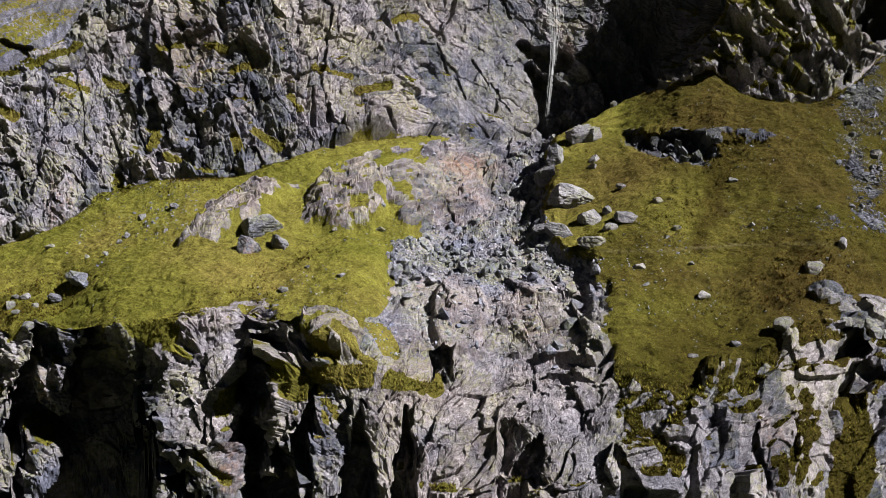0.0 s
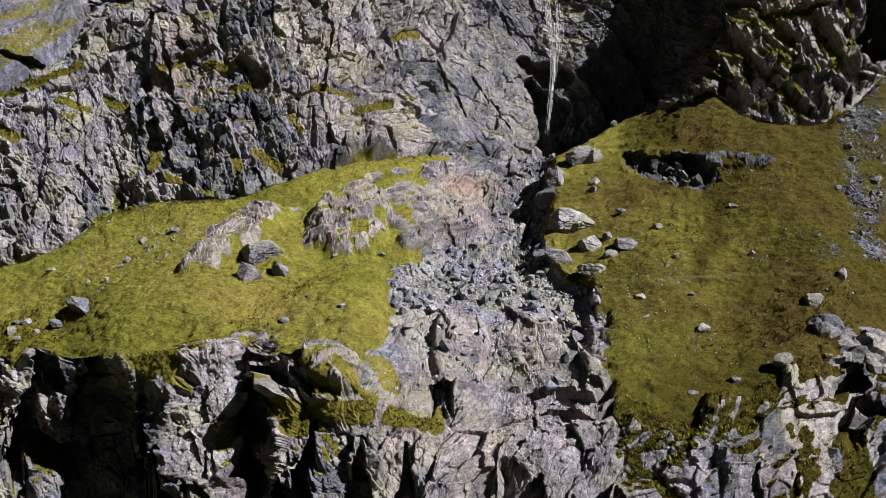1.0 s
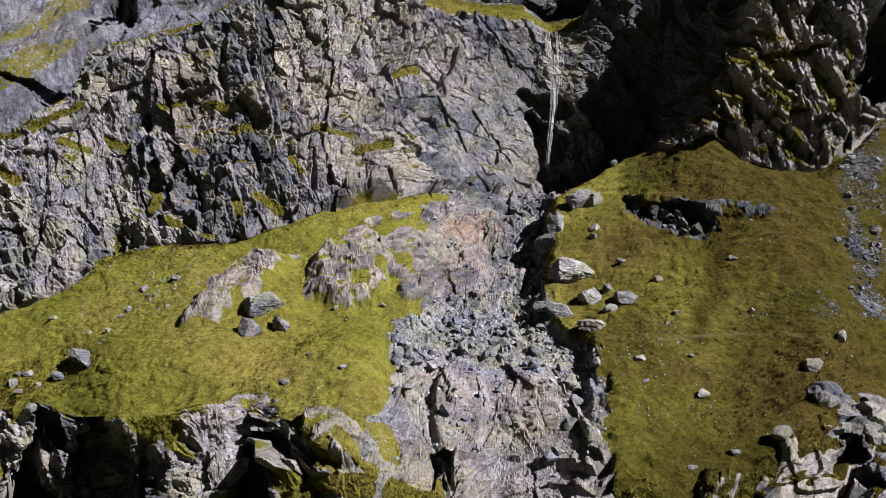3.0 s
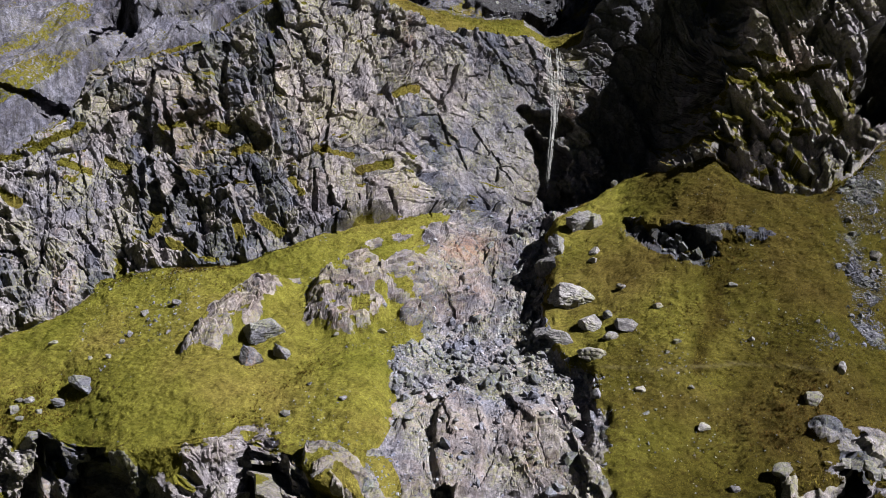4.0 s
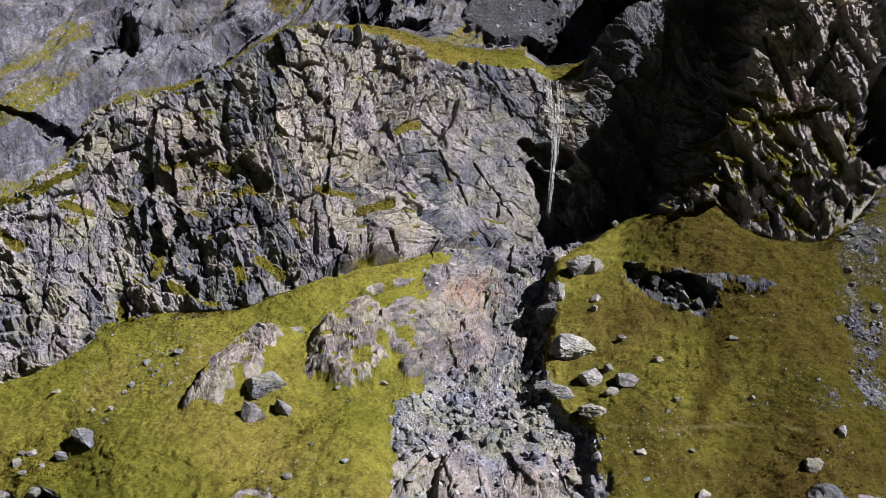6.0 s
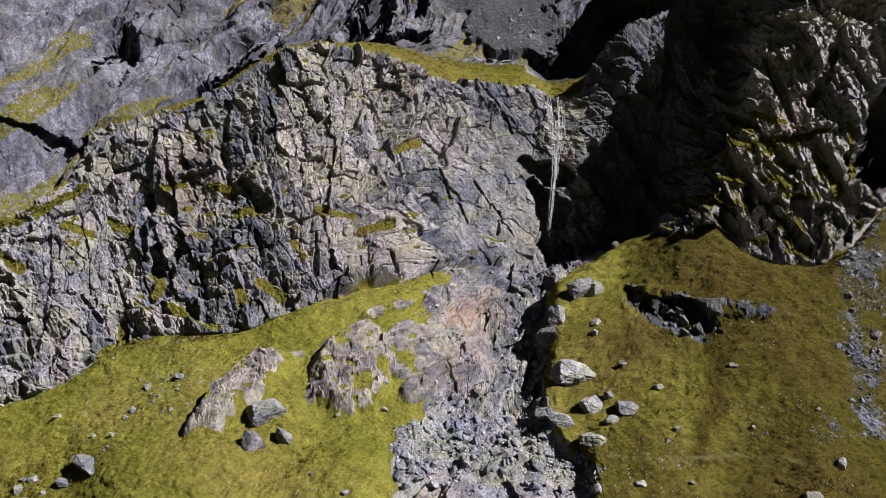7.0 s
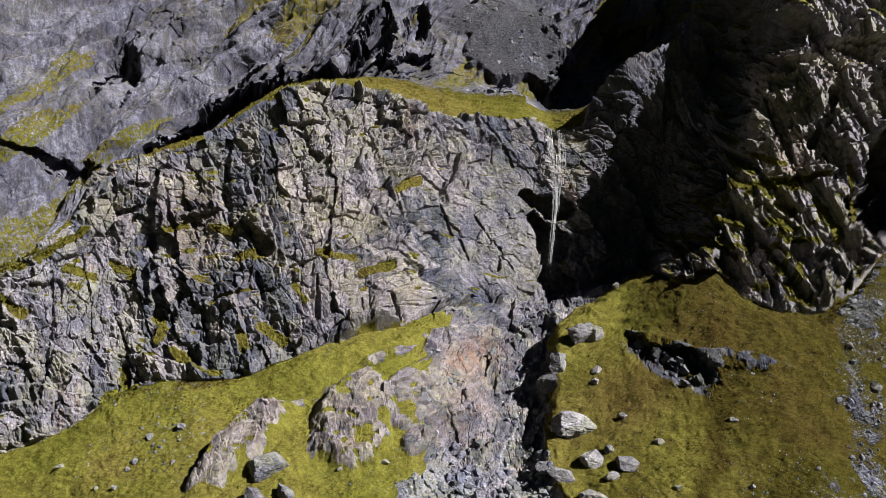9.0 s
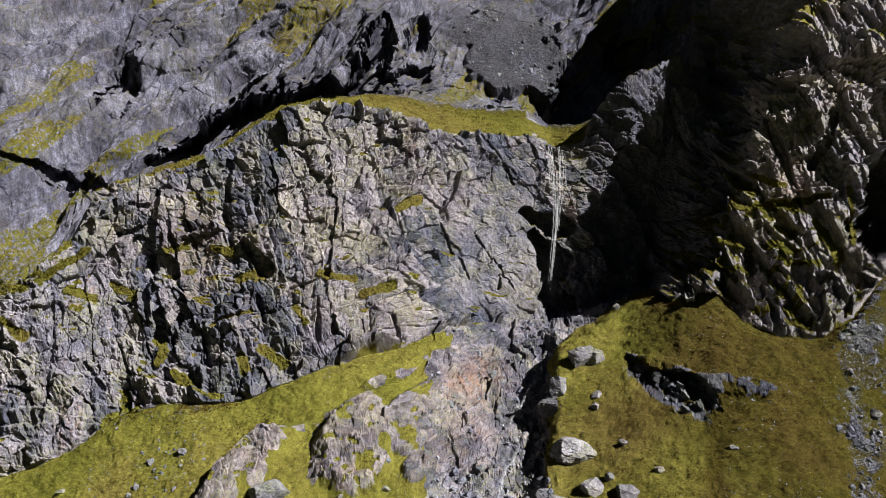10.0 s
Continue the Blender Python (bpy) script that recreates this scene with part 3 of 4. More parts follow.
def normals(X, Y, Z):
    du = [np.gradient(q, axis=1) for q in (X, Y, Z)]
    dv = [np.gradient(q, axis=0) for q in (X, Y, Z)]
    n = [du[1] * dv[2] - du[2] * dv[1], du[2] * dv[0] - du[0] * dv[2], du[0] * dv[1] - du[1] * dv[0]]
    size = np.sqrt(n[0] ** 2 + n[1] ** 2 + n[2] ** 2) + 1e-9
    return [q / size for q in n]


def cleft(u, y, z, slots):
    """How far a surface is pushed back by the clefts."""
    push = np.zeros_like(y)
    wob = 0.45 * fractal(u * y * 0.45, z * 0.3, 91, 4, 0.6)
    for u0, z0, u1, z1, w, depth in slots:
        ax, az = (u1 - u0) * y, z1 - z0
        px, pz = (u - u0) * y, z - z0
        s = np.clip((px * ax + pz * az) / (ax * ax + az * az), 0, 1)
        wide = w * (0.25 + 0.75 * smooth(0.0, 0.6, s))
        d = np.sqrt((px - s * ax) ** 2 + (pz - s * az) ** 2) / wide + wob
        push = np.maximum(push, depth * (0.4 + 0.6 * smooth(0.0, 0.5, s)) * (1 - smooth(0.8, 1.1, d)))
    return push


def rifts(u, y, z, rows):
    """How far a surface is pushed back by clefts and cracks with jagged walls of unlike width at both ends."""
    push = np.zeros_like(y)
    for u0, z0, w0, u1, z1, w1, depth in rows:
        wide = 1.6 * max(w0, w1) / 50
        c0, c1 = np.searchsorted(u[0], (min(u0, u1) - wide, max(u0, u1) + wide))
        cut = (slice(None), slice(c0, c1))
        yy, zz = y[cut], z[cut]
        ax, az = (u1 - u0) * yy, z1 - z0
        px, pz = (u[cut] - u0) * yy, zz - z0
        s = np.clip((px * ax + pz * az) / (ax * ax + az * az), 0, 1)
        w = w0 + (w1 - w0) * s
        d = np.sqrt((px - s * ax) ** 2 + (pz - s * az) ** 2)
        d = (d + 0.16 * fractal(u[cut] * yy * 1.1, zz * 0.7, int(z0 * 10), 3, 0.6)) / w + 0.3 * fractal(u[cut] * yy * 0.4, zz * 0.3, int(z1 * 10), 2)
        push[cut] = np.maximum(push[cut], depth * (1 - smooth(0.85, 1.05, d)))
    return push


def strips(u, y, z, rows):
    """Uneven strips from end to end, 1 inside and 0 outside."""
    on = np.zeros_like(y)
    for u0, z0, w0, u1, z1, w1 in rows:
        wide = 2.2 * max(w0, w1) / 50
        c0, c1 = np.searchsorted(u[0], (min(u0, u1) - wide, max(u0, u1) + wide))
        cut = (slice(None), slice(c0, c1))
        yy, zz = y[cut], z[cut]
        ax, az = (u1 - u0) * yy, z1 - z0
        px, pz = (u[cut] - u0) * yy, zz - z0
        s = np.clip((px * ax + pz * az) / (ax * ax + az * az), 0, 1)
        d = np.sqrt((px - s * ax) ** 2 + (pz - s * az) ** 2) / (w0 + (w1 - w0) * s)
        on[cut] = np.maximum(on[cut], 1 - smooth(0.7, 1.3, d + 0.45 * fractal(u[cut] * yy * 0.5, zz * 0.7, int(z0 * 10), 3, 0.6)))
    return on


def build_terrain():
    u = COLUMNS
    lines = []
    for table in (LOW, LIP, MID, UP, TOP, FOOT, WALL, HIGH, CREST, BENCH, BACK, SLOPE, SUMMIT):
        t = np.array(table, np.float32)
        lines.append((np.interp(u, t[:, 0], t[:, 1]), np.interp(u, t[:, 0], t[:, 2])))
    lines.insert(12, tuple(0.62 * p + 0.38 * q for p, q in zip(lines[11], lines[12])))
    low = lines[0]
    lines.insert(0, (low[0] - 4.0, low[1] * 0 + 5.0))
    lines.insert(0, (low[0] - 22.0, low[1] * 0 - 3.0))
    top = lines[-1]
    lines.append((top[0] + 90.0, top[1] - 40.0))
    ys, zs, ks = [], [], []
    for k, n in enumerate(ROWS_BETWEEN):
        for s in np.arange(n) / n:
            ys.append(lines[k][0] * (1 - s) + lines[k + 1][0] * s)
            zs.append(lines[k][1] * (1 - s) + lines[k + 1][1] * s)
            ks.append(k + s)
    ys.append(lines[-1][0]), zs.append(lines[-1][1]), ks.append(float(len(ROWS_BETWEEN)))
    Y, Z = np.array(ys, np.float32), np.array(zs, np.float32)
    K = np.array(ks, np.float32)[:, None] * np.ones_like(Y)
    Y, Z = blurred(blurred(Y, 3, 1), 3, 0), blurred(blurred(Z, 3, 1), 3, 0)
    U = u[None, :] * np.ones_like(Y)
    X = U * Y
    nx, ny, nz = normals(*[blurred(blurred(blurred(blurred(q, 9, 1), 9, 0), 9, 1), 9, 0) for q in (X, Y, Z)])
    # distances across and up each face, by which the rock is jointed
    faces = []
    for k0, k1 in ((2.0, 3.2), (7.0, 10.0), (11.0, 14.0)):
        mean = Y[(K[:, 0] >= k0) & (K[:, 0] <= k1)].mean(axis=0)[None, :]
        faces.append(blurred(blurred(mean, 30, 1), 30, 1)[0])
    part = np.interp(K[:, 0], [3.2, 6.8, 10.2, 10.8], [0, 1, 1, 2])[:, None]
    depth = np.where(part < 1, faces[0] * (1 - part) + faces[1] * part, faces[1] * (2 - part) + faces[2] * (part - 1)).astype(np.float32)
    a = np.cumsum(depth * np.gradient(u)[None, :], axis=1)
    a = a - a[:, a.shape[1] // 2][:, None]
    lip = Y[int(np.argmin(np.abs(K[:, 0] - 3.0)))]
    b = np.where((K > 3.0) & (K < 7.0), Z + 0.8 * (Y - blurred(lip[None, :], 30, 1)), Z + 0.5 * (Y - depth))
    low_part, high_part, back_part = K < 3.15, (K > 6.6) & (K < 10.02), K > 10.6
    east = U > 0.30
    hole = cleft(U, Y, Z, LOW_SLOTS)
    for ku, kz, kw, kh in KNOBS:
        d = np.sqrt(((U - ku) * Y / kw) ** 2 + ((Z - kz) / kh) ** 2) + 0.2 * fractal(U * Y * 0.5, Z * 0.5, 95, 3)
        hole = hole * (1 - 0.8 * (1 - smooth(0.7, 1.0, d)))
    Y = Y + np.where(low_part, hole, 0)
    fin = np.where((K > 6.9) & (K < 9.0), cleft(U, Y, Z, FINS), 0)
    Y = Y - fin
    Y = Y + np.where(high_part & ~east, rifts(U, Y, Z, WEST_CLEFTS + DOME_CLEFTS + FALL_CLEFTS + FINE_CRACKS), 0)
    Y = Y + np.where((K > 7.0) & east, rifts(U, Y, Z, PROW_CLEFTS), 0)
    Y = Y + np.where(low_part, rifts(U, Y, Z, LOWER_CLEFTS), 0)
    ledge_turf = np.maximum.reduce([np.where(high_part & ~east, strips(U, Y, Z, WALL_TURF), 0), np.where((K > 6.4) & (K < 11) & east, strips(U, Y, Z, PROW_TURF), 0), np.where(K < 3.4, strips(U, Y, Z, LOWER_TURF), 0)])
    pale, stain, lichen = np.zeros_like(Y), np.zeros_like(Y), np.zeros_like(Y)
    for rows, part in ((WALL_TONES, high_part & ~east), (LOWER_TONES, K < 3.4)):
        for cu, cz, rx, rz, turn, p, r, g in rows:
            c, q = math.cos(radians(turn)), math.sin(radians(turn))
            px, pz = (U - cu) * Y, Z - cz
            d = np.sqrt(((px * c + pz * q) / rx) ** 2 + ((pz * c - px * q) / rz) ** 2) + 0.25 * fractal(px * 0.12, pz * 0.12, int(10 * cz), 4, 0.6)
            on = np.where(part, 1 - smooth(0.75, 1.15, d), 0)
            pale, stain, lichen = pale + p * on, np.maximum(stain, r * on), np.maximum(lichen, g * on)
    Y = Y + np.where((K > 6.6) & east, cleft(U, Y, Z, BUTTRESS_SLOTS), 0)
    Y = Y + np.where(back_part & ~east, cleft(U, Y, Z, BACK_SLOTS), 0)
    X = U * Y

    # where bare rock, turf and stones lie
    edge = 0.02 * fractal(X * 0.16, Z * 0.2, 5, 4) + 0.009 * fractal(X * 0.5, Z * 0.6, 7, 3)
    left = np.interp(K[:, 0], [2.0, 3, 3.5, 4, 4.6, 5, 6, 7], [-0.14, -0.115, -0.088, -0.084, -0.075, -0.035, -0.04, 0.0])[:, None]
    right = np.interp(K[:, 0], [2.0, 3, 3.5, 4, 4.6, 5, 6, 7], [0.24, 0.25, 0.245, 0.212, 0.17, 0.135, 0.15, 0.31])[:, None]
    inside = smooth(-0.012, 0.012, U + 2.2 * edge - left) * smooth(-0.012, 0.012, right - U - edge)
    meadow = smooth(2.98, 3.04, K + 0.25 * fractal(X * 0.2, Y * 0.2, 11, 4)) * (1 - smooth(6.9, 7.02, K + 0.06 * fractal(X * 0.3, Z * 0.3, 12, 3) - 0.03 * np.exp(-((U + 0.12) / 0.06) ** 2)))
    channel = inside * smooth(2.0, 2.2, K) * (1 - smooth(6.95, 7.05, K))
    patch = np.zeros_like(Y)
    lift = np.zeros_like(Y)
    pit = np.zeros_like(Y)
    warp = 0.22 * fractal(X * 0.25, Z * 0.3, 23, 4)
    for cx, cz, rx, rz, turn, high, bare in OUTCROPS:
        c, s = math.cos(radians(turn)), math.sin(radians(turn))
        px, pz = (X - cx) * c + (Z - cz) * s, (Z - cz) * c - (X - cx) * s
        d = np.sqrt((px / rx) ** 2 + (pz / rz) ** 2) + warp
        on = (K > 2.6) & (K < 7.0)
        patch = np.maximum(patch, np.where(on, bare * (1 - smooth(0.8, 1.1, d)), 0))
        if high < 0:
            pit = np.maximum(pit, np.where(on, -high * (1 - smooth(0.62, 1.04, d + 0.14 * fractal(X * 0.45, Z * 0.55, 27, 4, 0.6))), 0))
        else:
            lift = np.maximum(lift, np.where(on, high * (1 - smooth(0.72, 1.04, d - 0.55 * warp)), 0))
    patch = patch * (0.3 + 0.7 * smooth(-0.5, -0.2, fractal(X * 0.45, (Y + Z) * 0.35, 29, 4)))
    patch = np.maximum(patch, smooth(0.5, 1.2, fin) * (K < 7.0))
    turf = meadow * (1 - channel) * (1 - patch)
    rocky = 1 - turf

    # relief: great blocks, slabs, small blocks and cracks, leaning with the strata
    east = smooth(0.335, 0.36, U)
    far = smooth(10.4, 11.2, K) * (1 - east)
    buttress = smooth(0.31, 0.34, U) * smooth(6.8, 7.0, K)
    wa = a + 0.30 * fractal(a * 0.25, b * 0.25, 31, 3) + (0.8 * smooth(6.8, 7.2, K) + 1.4 * channel * smooth(4.8, 5.3, K)) * (1 - buttress) * fractal(a * 0.09, b * 0.085, 33, 3) * (1 - far)
    wb = b + 1.1 * lift + 0.30 * fractal(a * 0.25, b * 0.25, 37, 3)
    slabs = smooth(-0.16, 0.03, U) * (1 - smooth(0.14, 0.30, U)) * (K > 7.0) * (1 - smooth(10.0, 10.4, K))
    mid_b = np.where(K < 3.15, 30.0, 78.0)
    ramps = 0.55 * smooth(-0.1, 0.0, U) * (1 - smooth(0.25, 0.35, U)) * (K < 3.15)
    lean = wa + (wb - mid_b) * (0.13 + 0.22 * buttress + 0.42 * slabs - ramps) - 0.36 * far * (wb - b[int(np.argmin(np.abs(K[:, 0] - 10.4)))][None, :])
    relief = np.zeros_like(Y)
    tint = np.zeros_like(Y)
    joints = np.zeros_like(Y)
    slab = smooth(-0.02, 0.03, U) * (1 - smooth(0.125, 0.14, U)) * smooth(7.0, 7.2, K) * (1 - smooth(9.2, 9.6, K))
    smoothed = 0.85 * slab
    smoothed = np.maximum(smoothed, 0.75 * smooth(0.49, 0.52, U) * (1 - smooth(0.565, 0.58, U)) * (K < 3.15))
    calm = 1 - 0.2 * (1 - smooth(3.0, 3.3, K)) * smooth(-0.02, 0.05, U)
    finer = np.where(K < 3.15, 1.35, 1.0)
    for size, tall, amount, crack, seed, share, slope, turn in ((10.0, 1.7, 1.7 * calm * (1 - 0.4 * (U < -0.45)) * (1 - 0.7 * smoothed), 0.30, 101, 0.1, 1.0 - 0.5 * (U < -0.45), 0.0), (4.3, 1.7, 0.95 * (1 - 0.25 * (U < -0.45)) * (1 - 0.6 * smoothed), 0.34, 211, 0.42, 1.2 + 0.2 * buttress, 0.10), (1.9, 1.5, 0.42 * (1 - 0.55 * smoothed) * (1 - 0.45 * far), 0.16, 307, 0.34, 1.2 + 0.2 * buttress, -0.12), (0.9, 1.35, 0.19 * (1 - 0.7 * far) * (1 - 0.4 * smoothed), 0.0, 401, 0.2, 1.3, 0.2), (0.5, 1.3, 0.06 * (1 - far) * (1 - 0.4 * smoothed), 0.0, 503, 0.12, 1.3, -0.3)):
        r, gap, tone = blocks(finer * (lean + turn * wb) / size, finer ** 1.8 * (wb - turn * wa) / (size * tall), seed, slope)
        low = np.where(K < 3.15, 0.85 if size > 4 else 0.62, 1.0) * np.where((K > 3.15) & (K < 7.0), 0.8, 1.0)
        relief += low * amount * r
        joints += low * np.where(K < 7.0, 0.35 + 0.75 * channel * smooth(4.9, 5.2, K), 1.0) * crack * (1 - np.minimum(1.2 * smoothed, 0.7)) * (1 - smooth(0.05, 0.2, gap * size))
        tint += share * tone
    relief -= joints
    # ribs of the buttress, one behind the other
    rib = (X + 0.38 * Z) / 6.8 + 0.3 * fractal(X * 0.05, Z * 0.05, 161, 3)
    rib2 = (X + 0.30 * Z) / 2.6 + 0.3 * fractal(X * 0.15, Z * 0.10, 163, 3)
    relief -= buttress * (2.1 * (rib - np.floor(rib) - 0.5) + 0.7 * (rib2 - np.floor(rib2) - 0.5) + 1.4 * (1 - smooth(0.42, 0.50, U)))
    # slabs of the outcrops, leaning along the strata
    strike = 0.80 * wa - 0.42 * wb
    slab1 = strike / 2.9 + 0.6 * fractal(wa * 0.12, wb * 0.12, 171, 4)
    slabby = smooth(4.7, 5.0, K) * (K < 7.0)
    relief = relief * (1 - 0.40 * slabby * (1 - channel)) + slabby * 0.8 * (slab1 - np.floor(slab1) - 0.5)
    tint += slabby * (0.3 * mixed(np.floor(slab1), np.floor(wb / 4.0), 175) - 0.22) + 0.08 * slabby * patch
    # the last term lightens the low eastern cliff in place of sunlight
    tint = np.clip(tint + pale + (0.30 - 0.28 * smooth(4.8, 5.3, K)) * channel + 0.14 * slab + 0.04 * (K < 3.1) * smooth(0.2, 0.26, U), 0, 1)
    across, along = X - 0.75 * Z + 7 * fractal(X * 0.02, Z * 0.02, 139, 3), Z + 0.5 * X
    furrow = 4.0 * np.abs(fractal(across * 0.026, along * 0.008, 141, 5, 0.5)) + 1.7 * np.abs(fractal(across * 0.10, along * 0.04, 147, 4, 0.6))
    relief = relief * (1 - 0.5 * far) - 1.2 * furrow * far
    step = (wb + 0.25 * (1 - buttress) * wa) / 7.5 + 0.3 * fractal(a * 0.05, b * 0.03, 45, 3)
    step2 = (wb + 0.2 * (1 - buttress) * wa) / 3.1 + 0.35 * fractal(a * 0.1, b * 0.06, 46, 3)
    ledges = (step - np.floor(step) - 0.5) * (0.5 + 0.1 * buttress) + (step2 - np.floor(step2) - 0.5) * 0.25
    relief += ledges * (1 - far) * smooth(6.5, 7.0, K)
    relief += 0.7 * fractal(a * 0.07, b * 0.04, 43, 3) + 0.04 * fractal(a * 1.8, b * 1.3, 47, 2, 0.6)
    gully = np.abs(fractal(across * 0.026, along * 0.008, 53, 4))
    gully2 = np.abs(fractal(across * 0.07, along * 0.035, 59, 3))
    talus = smooth(-0.03, 0.02, U + 0.5 * edge) * (1 - smooth(0.15, 0.18, U + edge)) * smooth(10.9, 11.3, K) * (1 - smooth(13.3, 13.9, K)) * (1 - smooth(0.25, 0.45, fractal(X * 0.05, Z * 0.06, 87, 4)))
    relief = relief * (1 - 0.72 * talus) - far * (1 - 0.8 * talus) * (7.0 * (1 - smooth(0.0, 0.5, gully)) + 1.6 * (1 - smooth(0.0, 0.45, gully2)))
    bench = smooth(9.95, 10.1, K) * (1 - smooth(11.0, 11.3, K)) * (1 - east)
    bed = smooth(3.7, 4.1, K) * (1 - smooth(4.9, 5.2, K))
    soft = blurred(blurred(rocky, 4, 1), 4, 0)
    strength = np.minimum(rocky, soft) * (1 - 0.15 * patch * meadow) * (1 - channel * (0.30 * smooth(2.7, 3.2, K) + 0.35 * bed)) * (1 - 0.75 * bench) * (1 - 0.6 * ledge_turf) * smooth(0.5, 2.0, K)
    paths = np.abs(grain(X * 0.03, (Z + 0.12 * fractal(X * 0.1, Y * 0.1, 63, 3)) * 0.9, 65))
    tuss = 0.35 * fractal(X * 0.11, Y * 0.11, 61, 3) + 0.20 * fractal(X * 0.6, (Y + Z) * 0.5, 67, 3, 0.6) - 0.05 * (1 - smooth(0.0, 0.25, paths)) + 0.05 * fractal(X * 1.6, (Y + Z) * 1.2, 69, 1, 0.7)
    bank = inside * (1 - smooth(0.02, 0.10, right - U)) * smooth(3.3, 3.8, K) * (1 - smooth(6.2, 6.7, K))
    D = strength * relief + (1 - soft) * tuss + lift - 1.4 * bank
    D = D * (1 - far) + far * (0.5 * D + 0.5 * blurred(D, 1, 1) + (1 - 0.6 * talus) * (0.25 * fractal(across * 0.3, along * 0.2, 151, 3, 0.6) + 0.3 * np.abs(fractal(across * 0.6, along * 0.2, 153, 3, 0.6))))
    nx, ny, nz = nx * (1 - 0.9 * far), ny * (1 - far) - 0.93 * far, nz * (1 - far) + 0.36 * far
    X, Y, Z = X + nx * D + 0.25 * pit, Y + ny * D + pit * (0.75 + 0.35 * fractal(X * 0.45, Z * 0.5, 99, 3)), Z + nz * D

    # turf on the ledges
    _, _, up = normals(X, Y, Z)
    up = blurred(blurred(up, 3, 1), 3, 0)
    ledge = smooth(0.46, 0.68, up + (0.03 + 0.13 * smooth(70, 76, Z) * (1 - smooth(88, 94, Z))) * buttress + 0.16 * fractal(X * 0.2, Z * 0.2, 71, 4)) * (1 - channel)
    benchturf = bench * (1 - smooth(10.3, 10.55, K + 0.3 * edge / 0.02 - 0.6 * smooth(-0.10, 0.0, U))) * smooth(-0.08, 0.3, fractal(X * 0.16, Y * 0.16, 75, 4, 0.6)) * smooth(-0.52, -0.48, U) * (1 - smooth(0.10, 0.14, U))
    backturf = far * smooth(0.25, 0.6, fractal((X - 0.75 * Z) * 0.07, (Z + 0.5 * X) * 0.022, 73, 5)) * (1 - talus) * 0.55
    grass = np.clip(np.maximum.reduce([turf, ledge_turf, 0.22 * lichen * rocky, ledge * (1 - 0.6 * far) * rocky * (1 - patch * 0.8), benchturf, backturf]), 0, 1)
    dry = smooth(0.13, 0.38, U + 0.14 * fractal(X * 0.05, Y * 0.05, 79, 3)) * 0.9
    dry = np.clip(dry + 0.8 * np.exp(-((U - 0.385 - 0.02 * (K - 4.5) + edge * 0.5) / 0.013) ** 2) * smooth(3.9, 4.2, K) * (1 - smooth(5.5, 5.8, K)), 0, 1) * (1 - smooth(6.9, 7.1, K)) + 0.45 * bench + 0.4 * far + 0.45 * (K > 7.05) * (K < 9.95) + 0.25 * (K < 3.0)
    # the hollow's overhang shade is painted in by this mask, also in tint
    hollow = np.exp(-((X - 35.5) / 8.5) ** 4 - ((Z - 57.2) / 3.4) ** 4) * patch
    # second term: the gorge wall's shade, put into its colour
    wet_and_shade = np.maximum(np.exp(-((U - 0.11) / 0.04) ** 2) * 0.35, 0.7 * smooth(0.20, 0.27, U) * (1 - smooth(0.32, 0.36, U))) * smooth(6.8, 7.2, K) * (1 - smooth(9.2, 9.6, K)) + 0.2 * channel + hollow
    rust = 0.8 * np.exp(-(((X - 4.5) / 5) ** 2 + ((Z - 55.0) / 2.4) ** 2)) * smooth(5.2, 5.6, K) * (1 - smooth(7.2, 7.6, K))
    rust = np.clip(rust + stain + 0.22 * patch * (X < 12) + 0.07 * channel * smooth(5.0, 5.4, K), 0, 1)
    ragged = U + 1.6 * edge + 0.02 * fractal(X * 0.5, Z * 0.35, 85, 4, 0.6)
    east_scree = smooth(0.575, 0.61, ragged) * (1 - smooth(0.635, 0.665, ragged)) * smooth(4.2, 4.7, K) * (1 - smooth(6.0, 6.7, K)) * (0.15 + 0.75 * smooth(0.0, 0.5, fractal(X * 0.25, Z * 0.25, 83, 4, 0.6)))
    scree = np.clip(talus + east_scree, 0, 1)
    grass = grass * (1 - east_scree)
    trail = np.exp(-((Z - 41.65 - 0.045 * (X - 17.7) - 0.25 * fractal(X * 0.15, X * 0.0, 89, 3)) / 0.16) ** 2) * smooth(17, 22, X) * (1 - smooth(38, 46, X)) * (0.6 + 0.4 * fractal(X * 0.5, Y * 0.5, 97, 2)) * turf
    # tint is raised on the buttress to stand in for sunlight it misses
    return dict(trail=trail, pit=pit, X=X, Y=Y, Z=Z, U=U, K=K, grass=grass, dry=dry, wet_and_shade=np.clip(wet_and_shade, 0, 1), rust=rust, scree=scree, tint=np.clip(tint - 0.45 * hollow + 0.16 * patch * (lift > 0.3) * (X < 12) + 0.46 * buttress + 0.16 * smooth(-0.28, -0.18, U) * (1 - smooth(0.0, 0.05, U)) * smooth(7.2, 8.5, K) * (1 - far), 0, 1), slate_and_shade=np.clip(0.85 * far + 0.15 * slab + 0.6 * smooth(0.2, 0.27, U) * (1 - smooth(0.38, 0.44, U)) * smooth(6.9, 7.2, K), 0, 1), bed=bed, channel=channel, turf=turf)


